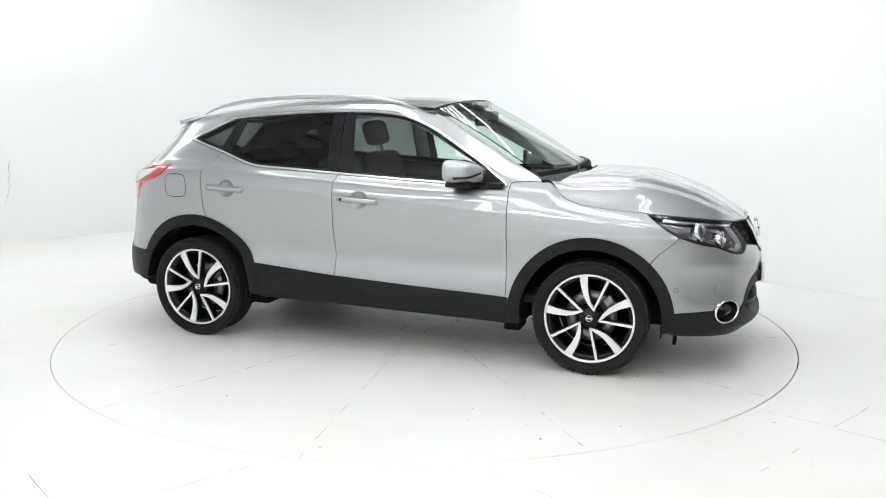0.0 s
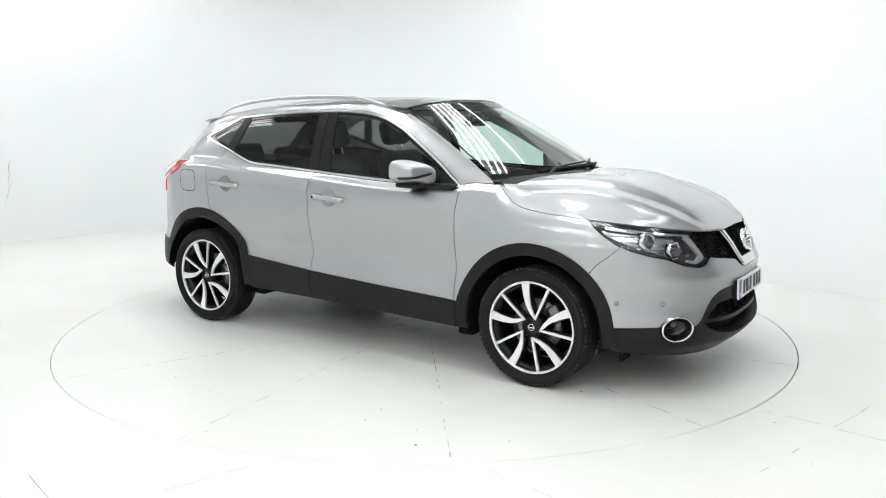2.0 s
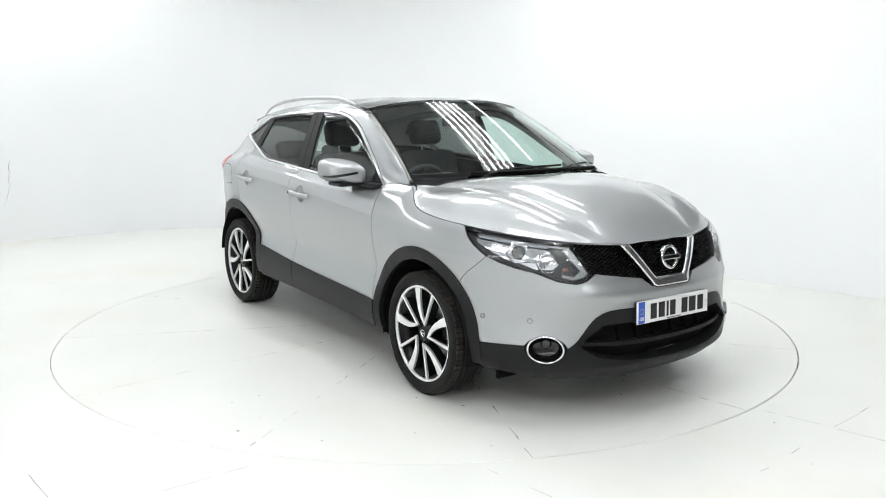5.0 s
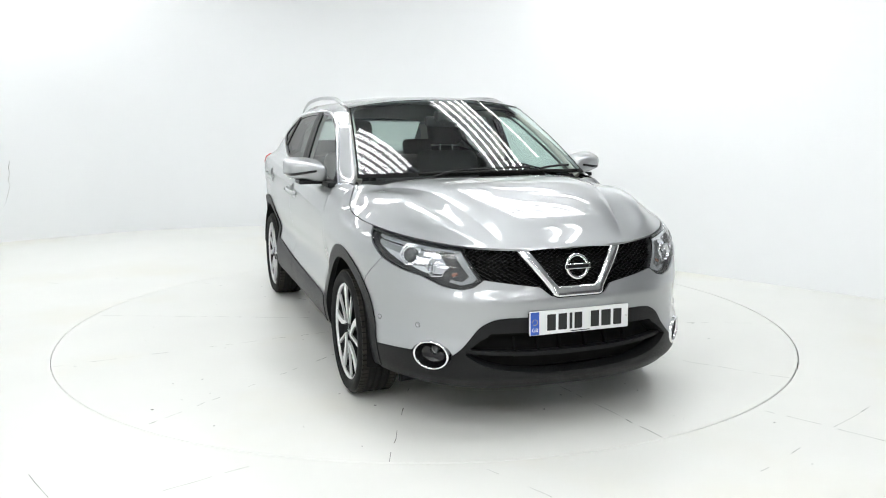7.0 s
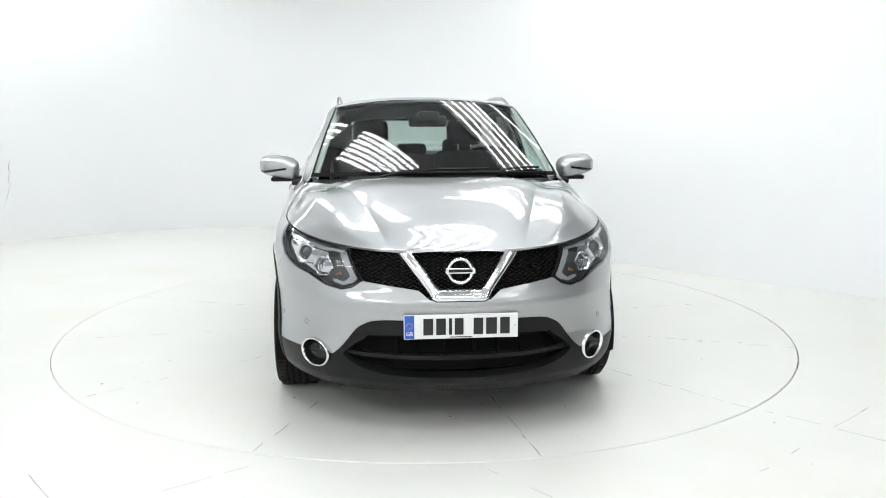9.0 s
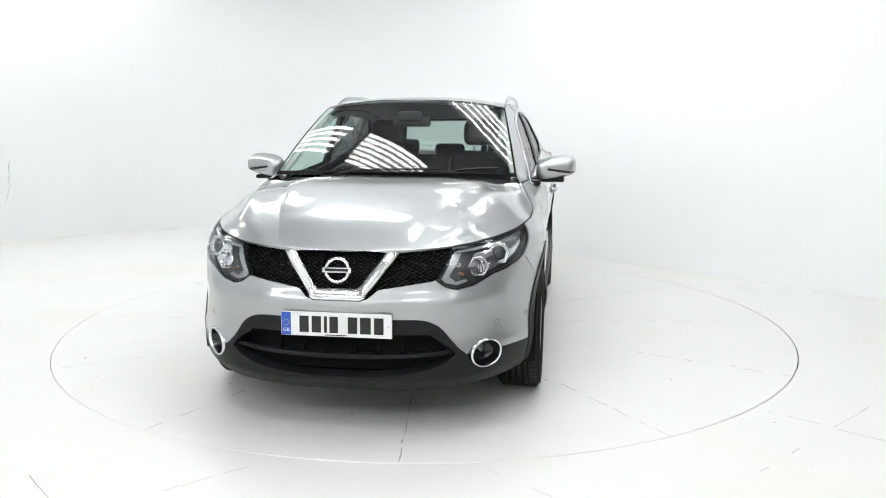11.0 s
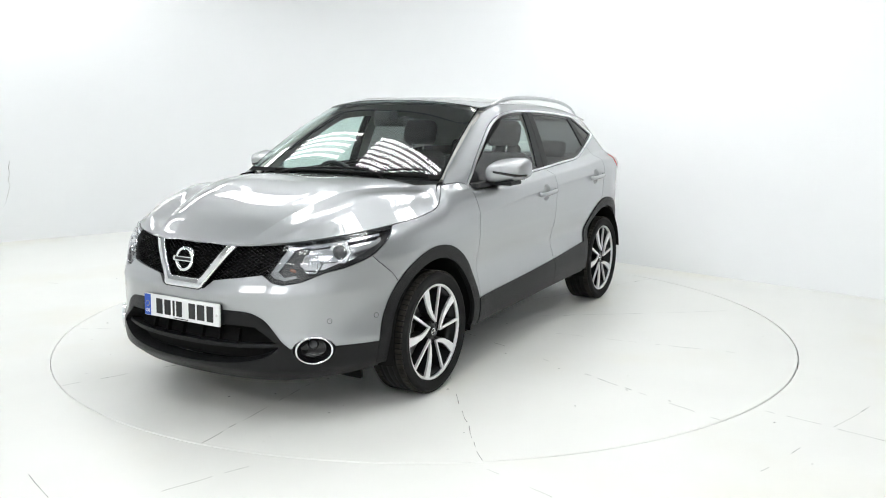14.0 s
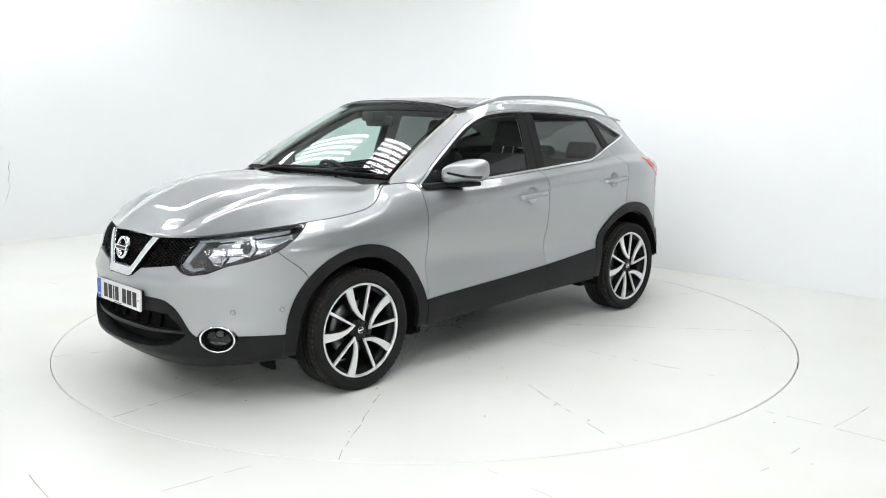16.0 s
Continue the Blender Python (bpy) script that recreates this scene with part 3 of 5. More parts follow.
def quarter(x, z, P):
    s1 = np.where(z > 1.25, -9.0, x - rear_seam(z) + GAP)
    s2 = np.where(z > 1.25, x + 1.10 - (z - 1.25) * 0.0, -9)
    return np.maximum.reduce([s1, np.minimum(s2, 9), A_OUT - 0.01 - rear_arch(x, z), -gsdf(x, z) + 0.0015, tail(z) + 0.16 - x,
                              0.555 - z, z - roof_z(x, 0.60), x + 0.9])


def upper_frame(x, z, P):
    """Pillar and roof rail above the windows."""
    xa = np.interp(z, (1.06, 1.12, 1.25, 1.40, 1.50, 1.6), (1.07, 0.990, 0.760, 0.482, 0.295, 0.13))
    return np.maximum.reduce([-gsdf(x, z) + 0.0015, x - xa, z - roof_z(x, 0.60), np.where(x > -0.2, belt(x) + GAP - z, -9), np.where(x <= -0.2, 1.36 - z, -9), -1.10 - x + 0.0])


def build_flanks():
    silver = M["silver"]
    panel("front_fender", flank, sx(0.82, 1.86, 120), sx(0.36, 1.12, 90), fender_sdf, silver, car, "silver front wing", both=True, flip=True)
    panel("front_door", flank, sx(-0.30, 0.85, 230), sx(0.36, 1.20, 160), door_front, silver, car, "silver front door", both=True, flip=True)
    panel("rear_door", flank, sx(-1.26, -0.26, 200), sx(0.38, 1.28, 170), door_rear, silver, car, "silver rear door", both=True, flip=True)
    panel("rear_quarter", flank, sx(-1.98, -0.88, 120), sx(0.48, 1.56, 120), quarter, silver, car, "silver rear quarter panel", both=True, flip=True)
    panel("window_frame", flank, sx(-1.14, 1.09, 220), sx(1.04, 1.58, 90), upper_frame, silver, car, "silver windscreen pillar and roof side", both=True, flip=True)
    # black inner skin behind the joints; it is the inside of the doors too
    def inner(x, z, P):
        return np.maximum.reduce([-gsdf(x, z) - 0.012, 0.40 - front_arch(x, z), 0.40 - rear_arch(x, z), z - belt(x) - 0.02 , sill_low(x) + 0.02 - z])
    panel("door_lining", flank, sx(-1.88, 1.60, 150), sx(0.3, 1.25, 50), inner, M["dark"], car, "black inner door trim", lift=-0.013, rim=0.0, both=True, flip=True)


build_flanks()


# ---- hood, roof, windscreen ----
hood_mid = pchip((0.92, 1.0, 1.3, 1.515, 1.73, 1.94, 2.08, 2.155), (1.088, 1.096, 1.122, 1.112, 1.060, 0.980, 0.905, 0.862))


CREASE_Y = pchip((0.9, 1.15, 1.5, 1.85, 2.16), (0.66, 0.60, 0.50, 0.40, 0.30))


def hood_pt(a, b):
    """a from the windscreen (0) to the nose (1), b across."""
    x = np.where(a < 0.35, 0.93 + (1.50 - 0.93) * a / 0.35, 0)
    t = np.clip((a - 0.35) / 0.65, 0, 1) * math.pi / 2
    x = np.where(a < 0.35, x, 1.50 + (2.153 - 1.50) * np.sin(t))
    z_e = belt(x)
    y_e = flank(x, z_e)[..., 1] * 0.999 - 0.003
    y = b * y_e
    zc = hood_mid(x)
    z = zc + (z_e - zc) * np.abs(b) ** 4.2
    fade = step(x, 0.95, 1.15) * (1 - step(x, 1.95, 2.14))
    # a sharp crease runs forward on each side; the middle swells up from it
    yr = CREASE_Y(x)
    ab = np.abs(y)
    d = np.maximum(yr - ab, 0)
    z = z + fade * (0.023 * (1 - np.exp(-d / 0.055)) - 0.004 * bell(ab, 0.0, 0.22) + 0.024 * bell(ab, yr + 0.17, 0.085) * step(y_e - ab, 0.0, 0.09))
    return np.stack([x, y, z], -1)


def build_top():
    silver = M["silver"]
    panel("hood", hood_pt, sx(0.0, 0.9999, 150), sx(-1, 1, 300), lambda a, b, P: 1.195 - 0.150 * (P[..., 1] / 0.72) ** 2 - P[..., 0], silver, car, "silver hood with raised centre and creases", rim=0.012)
    roof = lambda x, y: np.stack([x, y, roof_z(x, y)], -1)
    panel("roof", roof, sx(-1.62, 0.418, 100), sx(-0.60, 0.60, 70),
          lambda x, y, P: np.maximum.reduce([np.abs(y) - 0.598, x - (0.411 - 0.123 * (y / 0.605) ** 2), -1.58 - x]), silver, car, "silver roof", rim=0.010)
    panel("rear_spoiler", lambda x, y: np.stack([x, y, roof_z(x, y) + 0.004], -1), sx(-1.84, -1.56, 30), sx(-0.58, 0.58, 50),
          lambda x, y, P: np.maximum.reduce([np.abs(y) - 0.545, x + 1.585, -1.80 + 0.20 * (y / 0.545) ** 4 - x]), silver, car, "silver roof spoiler", rim=0.03)


def screen_pt(a, b):
    """Windscreen: a from the base up, b across."""
    bx, by, bz = 1.145 - 0.155 * b * b, 0.730 * b, 1.136 - 0.014 * b * b
    tx, ty, tz = 0.415 - 0.123 * b * b, 0.600 * b, 1.574 - 0.055 * np.abs(b) ** 2.6
    k = 4 * a * (1 - a) * 0.019
    return np.stack([bx + (tx - bx) * a + 0.5 * k, by + (ty - by) * a, bz + (tz - bz) * a + 0.86 * k], -1)


def build_screen():
    p = panel("windscreen", screen_pt, sx(0.0, 1.0, 40), sx(-1, 1, 60), lambda a, b, P: np.abs(b) - 2 + 0 * a, M["green_glass"], car, "green-tinted windscreen with a black edge", rim=0.0, lift=-0.004)
    p.visible_shadow = False
    def border(a, b, P):
        return np.minimum.reduce([0.984 - np.abs(b), 0.987 - a, a - 0.045])
    panel("screen_border", screen_pt, sx(0.0, 1.0, 80), sx(-1, 1, 120), border, M["dark"], p, "black printed border", rim=0.0, lift=-0.007)
    q = panel("side_glass", flank, sx(-0.30, 0.84, 60), sx(1.05, 1.54, 40), lambda x, z, P: np.maximum(gsdf(x, z) + 0.012, -0.26 - x), M["green_glass"], car, "green-tinted side window", rim=0.0, lift=-0.009, both=True, flip=True)
    r = panel("side_glass", flank, sx(-1.44, -0.30, 60), sx(1.05, 1.54, 40), lambda x, z, P: np.maximum(gsdf(x, z) + 0.012, x + 0.30), M["privacy"], car, "dark privacy side window", rim=0.0, lift=-0.009, both=True, flip=True)
    for o in q + r:
        o.visible_shadow = False
    panel("window_trim", flank, sx(-1.44, 0.84, 380), sx(1.05, 1.54, 130), lambda x, z, P: np.maximum(gsdf(x, z) + 0.0015, -gsdf(x, z) - 0.0135), M["satin"], car, "bright chrome window surround", lift=0.003, rim=0.010, both=True, flip=True)
    panel("window_seal", flank, sx(-1.44, 0.84, 380), sx(1.05, 1.54, 130), lambda x, z, P: np.maximum(gsdf(x, z) - 0.006, -gsdf(x, z) - 0.029), M["gloss_black"], car, "black rubber window seal", lift=-0.004, rim=0.006, both=True, flip=True)
    slope = lambda x0, k, z: x0 + k * (z - 1.3)
    panel("door_pillar", flank, sx(-0.42, -0.16, 30), sx(1.05, 1.54, 40),
          lambda x, z, P: np.maximum.reduce([gsdf(x, z) + 0.014, slope(-0.365, -0.03, z) - x, x - slope(-0.287, -0.03, z)]), M["clad"], car, "black door pillar", lift=-0.002, rim=0.01, both=True, flip=True)
    panel("door_pillar", flank, sx(-0.42, -0.16, 30), sx(1.05, 1.54, 40),
          lambda x, z, P: np.maximum.reduce([gsdf(x, z) + 0.014, slope(-0.281, -0.03, z) - x, x - slope(-0.198, -0.10, z)]), M["clad"], car, "black door pillar", lift=-0.002, rim=0.01, both=True, flip=True)
    panel("quarter_pillar", flank, sx(-1.30, -0.95, 50), sx(1.05, 1.54, 60),
          lambda x, z, P: np.maximum.reduce([gsdf(x, z) + 0.014, -1.135 + (z - 1.3) * 0.42 - x, x - (-1.055 + (z - 1.3) * 0.36)]), M["clad"], car, "black window divider", lift=-0.002, rim=0.01, both=True, flip=True)


build_top()
build_screen()


# ---- front: bumper, cladding, grille, lamps, plate ----
clad_line = pchip((0, 20, 23.5, 27.2, 33.7, 36.6, 45, 65, 90), (0.572, 0.571, 0.566, 0.540, 0.415, 0.386, 0.402, 0.392, 0.386))
chin_line = pchip((0, 30, 50, 65, 90), (0.212, 0.222, 0.248, 0.268, 0.275))
DEG = 1.48
GRILLE = [(-35, 99), (-34.4, 88.0), (-33.4, 86.4), (-27.8, 74.6), (-26.5, 74.0), (-11.6, 70.4), (-8.4, 66.2), (8.4, 66.2), (11.6, 70.4), (26.5, 74.0), (27.8, 74.6), (33.4, 86.4), (34.4, 88.0), (35, 99)]
INTAKE = rounded([(-21, 50.0), (-26, 48.4), (-31.4, 41.6), (-31, 39.2), (-27, 35.0), (-20, 32.2), (-10, 30.6), (0, 30.2), (10, 30.6), (20, 32.2), (27, 35.0), (31, 39.2), (31.4, 41.6), (26, 48.4), (21, 50.0)], 3)


def front_sdf(P, poly):
    return poly_sdf(psi(P) * DEG, P[..., 2] * 100, [(a * DEG, b) for a, b in poly]) * 0.01


def head_sdf(P):
    q = P.copy()
    q[..., 1] = np.abs(q[..., 1])
    return front_sdf(q, HEAD_PZ)


def fog_sdf(P):
    return np.hypot((np.abs(psi(P)) - 41.1) * DEG * 0.01 * 0.74, P[..., 2] - 0.387)


def front_at(deg, z, depth=0.0):
    """The place on the body's front at a bearing and height, and the way out of it."""
    a = np.linspace(0.02, 1, 900)
    P = front(a, np.full_like(a, z))
    i = int(np.argmin(np.abs(psi(P) - abs(deg))))
    e = 1e-3
    du = front(a[i:i + 1] + e, np.array([z]))[0] - front(a[i:i + 1] - e, np.array([z]))[0]
    dv = front(a[i:i + 1], np.array([z + e]))[0] - front(a[i:i + 1], np.array([z - e]))[0]
    n = Vector(np.cross(du, dv)).normalized()
    p = Vector(P[i]) - n * depth
    if deg < 0:
        p.y, n.y = -p.y, -n.y
    return p, n


def facing(p, n, roll=0):
    """A pose at p whose z axis points along n."""
    return Matrix.Translation(p) @ n.to_track_quat("Z", "Y").to_matrix().to_4x4() @ pose(0, 0, 0, 0, 0, roll)


def disc_part(name, p, n, prof, mat, parent, label="", steps=40, squash=1.0):
    """A turned piece: profile of (radius, height) about the way n."""
    V, F = lathe(prof, steps, closed=False)
    m = facing(p, n)
    V = [m @ Vector((x, z * squash, y)) for x, y, z in V]
    return piece(name, V, [f[::-1] for f in F], mat, parent, label)


def bumper_sdf(a, z, P):
    t = np.abs(psi(P))
    return np.maximum.reduce([clad_line(t) - z, -head_sdf(P) + 0.003, -front_sdf(P, GRILLE), bump_seam(z) + GAP - P[..., 0],
                              z - belt(P[..., 0]) + 0.006, 0.064 - fog_sdf(P), A_OUT - 0.01 - front_arch(P[..., 0], z)])


def lower_sdf(a, z, P):
    t = np.abs(psi(P))
    return np.maximum.reduce([z - clad_line(t), chin_line(t) - z, -front_sdf(P, INTAKE), 0.062 - fog_sdf(P), 0.455 - front_arch(P[..., 0], z), 1.5 - P[..., 0]])


def build_front():
    aa, zz = sx(-1, 1, 300), sx(0.2, 0.96, 120)
    panel("front_bumper", front, aa, sx(0.37, 0.975, 110), bumper_sdf, M["silver"], car, "silver front bumper", rim=0.02)
    low = panel("bumper_cladding", front, aa, sx(0.2, 0.60, 80), lower_sdf, M["clad"], car, "black grained plastic lower bumper", rim=0.085, lift=0.003)
    # air intake: dark well, lip and fins
    panel("intake_well", front, sx(-0.6, 0.6, 60), sx(0.22, 0.56, 24), lambda a, z, P: front_sdf(P, INTAKE) - 0.06, M["dark"], low, "dark air intake", rim=0.0, lift=-0.075)
    panel("intake_bar", front, sx(-0.5, 0.5, 90), sx(0.36, 0.44, 14), lambda a, z, P: np.maximum(front_sdf(P, INTAKE) - 0.004, np.abs(z - 0.392 - 0.00002 * psi(P) ** 2) - 0.011), M["clad"], low, "black intake bar", rim=0.05, lift=-0.022)
    for d in (-18, -11, -4, 4, 11, 18):
        p, n = front_at(d, 0.44, 0.065)
        bm = bmesh.new()
        box(bm, (-0.006, -0.05, -0.02), (0.006, 0.045, 0.012), 0.002, facing(p, n))
        part("intake_fin", bm, M["dark"], low)
    # honeycomb grille
    def comb(a, z, P):
        u, v = psi(P) * DEG * 0.01, z
        w, h = 0.030, 0.017
        def cell(du, dv):
            x = np.abs((u - du + w / 2) % w - w / 2)
            y = np.abs((v - dv + h / 2) % h - h / 2)
            return np.maximum(x * 0.62 + y * 0.9, y * 1.18) - 0.0078
        holes = np.minimum(cell(0, 0), cell(w / 2, h / 2))
        return np.maximum(front_sdf(P, GRILLE) - 0.008, -holes)
    g = panel("grille", front, sx(-0.56, 0.56, 420), sx(0.655, 0.90, 100), comb, M["grille"], car, "black honeycomb grille", rim=0.012, lift=-0.020)
    # black sheet behind the mesh puts the shade of the depth into colour
    panel("grille_backing", front, sx(-0.6, 0.6, 60), sx(0.60, 0.92, 20), lambda a, z, P: front_sdf(P, GRILLE) - 0.03, M["dark"], g, "black sheet for the shade behind the grille", rim=0.0, lift=-0.055)
    vee = [(-0.292, 0.892), (-0.140, 0.694), (-0.126, 0.668), (-0.110, 0.660), (0.110, 0.660), (0.126, 0.668), (0.140, 0.694), (0.292, 0.892),
           (0.240, 0.892), (0.112, 0.716), (0.094, 0.700), (-0.094, 0.700), (-0.112, 0.716), (-0.240, 0.892)]
    def vee_pt(a, z):
        # a bar with a rounded back
        P = front(a, z)
        d = np.clip(-poly_sdf(P[..., 1], z, vee) / 0.021, 0, 1)
        P[..., 0] += 0.010 * np.sqrt(1 - (1 - d) ** 2) - 0.002
        return P
    panel("grille_surround", vee_pt, sx(-0.36, 0.36, 340), sx(0.655, 0.885, 150), lambda a, z, P: np.maximum(poly_sdf(P[..., 1], z, vee), z - belt(P[..., 0]) + 0.010), M["chrome"], car, "chrome V-shaped grille bar", rim=0.035, lift=0.006)
    panel("grille_surround_edge", front, sx(-0.36, 0.36, 260), sx(0.65, 0.885, 110), lambda a, z, P: np.maximum.reduce([poly_sdf(P[..., 1], z, vee) - 0.006, -poly_sdf(P[..., 1], z, vee) - 0.0005, z - belt(P[..., 0]) + 0.010]), M["gloss_black"], car, "black edge of the grille bar", rim=0.03, lift=0.004)
    # round badge with a crossbar
    c = Vector((2.222, 0, 0.792))
    n = Vector((1, 0, 0.22)).normalized()
    badge = disc_part("badge", c, n, [(0.045, -0.012), (0.045, 0.004), (0.048, 0.009), (0.054, 0.010), (0.060, 0.007), (0.061, 0.0), (0.061, -0.012)], M["chrome"], car, "round chrome badge ring with a crossbar", steps=56)
    bm = bmesh.new()
    box(bm, (-0.068, -0.0125, 0.004), (0.068, 0.0125, 0.014), 0.003, facing(c, n) @ pose(0, 0, 0, 0, 0, 0))
    part("badge_bar", bm, M["chrome"], badge)
    bm = bmesh.new()
    box(bm, (-0.054, -0.0065, 0.0142), (0.054, 0.0065, 0.0150), 0.0003, facing(c, n))
    part("badge_inlay", bm, M["gloss_black"], badge, "dark inlay of the badge crossbar")
    # fog lamps
    for s in (1, -1):
        p, n = front_at(41.1 * s, 0.387, 0.003)
        fog = disc_part("fog_lamp", p, n, [(0.078, -0.03), (0.080, 0.004), (0.083, 0.008), (0.088, 0.008), (0.091, 0.004), (0.092, -0.03)], M["chrome"], car, "fog lamp with a chrome ring", squash=0.76)
        disc_part("cup", p, n, [(0.080, -0.002), (0.072, -0.03), (0.058, -0.050), (0.0, -0.052)], M["gloss_black"], fog, "black lamp cup", squash=0.76)
        q = p - n * 0.043 + Vector((0, 0, 0.014))
        disc_part("lens", q, n, [(0.026, -0.012), (0.025, 0.002), (0.016, 0.009), (0.0, 0.011)], M["bulb_glass"], fog, "small round lamp lens")
    # parking sensors
    for s in (1, -1):
        for deg, z in ((45.5, 0.520), (59.5, 0.522)):
            p, n = front_at(deg * s, z, -0.0015)
            disc_part("parking_sensor", p, n, [(0.0105, -0.003), (0.0105, 0.0), (0.0085, 0.0005), (0.008, -0.0012), (0.0, -0.0006)], M["silver"], car, "small round silver parking sensor", steps=20)
            disc_part("sensor_ring", p, n, [(0.0135, -0.002), (0.013, 0.0006), (0.011, 0.0004), (0.0108, -0.003)], M["lamp_grey"], car, "dark ring round a parking sensor", steps=20)
    # number plate with its writing as bars
    bm = bmesh.new()
    m = Matrix.Translation((2.266, 0, 0.546)) @ Matrix(((0, 0, 1, 0), (1, 0, 0, 0), (0, 1, 0, 0), (0, 0, 0, 1))) @ pose(0, 0, 0, -2, 0, 0)
    box(bm, (-0.26, -0.0555, -0.012), (0.26, 0.0555, 0.0), 0.003, m)
    plate = part("number_plate", bm, M["plate"], car, "white number plate with a blue band")
    bm = bmesh.new()
    box(bm, (-0.257, -0.053, 0.0), (-0.213, 0.053, 0.0012), 0.0004, m)
    part("blue_band", bm, M["plate_blue"], plate)
    for k, w in ((-0.150, 0.044), (-0.092, 0.044), (-0.049, 0.014), (-0.010, 0.040), (0.078, 0.044), (0.138, 0.050), (0.200, 0.044)):
        bm = bmesh.new()
        box(bm, (k - w / 2, -0.038, 0.0), (k + w / 2, 0.038, 0.0014), 0.0004, m)
        part("mark", bm, M["plate_ink"], plate)
    bm = bmesh.new()
    box(bm, (-0.05, -0.0505, 0.0), (0.05, -0.0465, 0.0012), 0.0003, m)
    part("maker_line", bm, M["plate_ink"], plate)
    for k in (-0.04, 0.245):
        V, F = lathe([(0.0055, 0.0), (0.0055, 0.0022), (0.0, 0.003)], 12, closed=False)
        piece("plate_screw", [m @ Vector((x + (k if k > 0 else -0.245), z, y)) for x, y, z in V], [f[::-1] for f in F], M["white_lens"] if k > 0 else M["plate_blue"], plate)
    letters("GB", m @ Matrix.Translation((-0.235, -0.038, 0.0014)), 0.024, M["plate"], plate)
    V, F = tube_mesh([m @ Vector((-0.235 + 0.013 * math.cos(a), 0.006 + 0.013 * math.sin(a), 0.0012)) for a in np.linspace(0, 2 * math.pi, 25)[:-1]], 0.0012, 5, closed=True)
    piece("star_ring", V, F, M["amber_print"], plate)
    bm = bmesh.new()
    box(bm, (-0.255, -0.052, -0.05), (0.255, 0.052, -0.0125), 0.01, m)
    part("plate_holder", bm, M["clad"], plate)


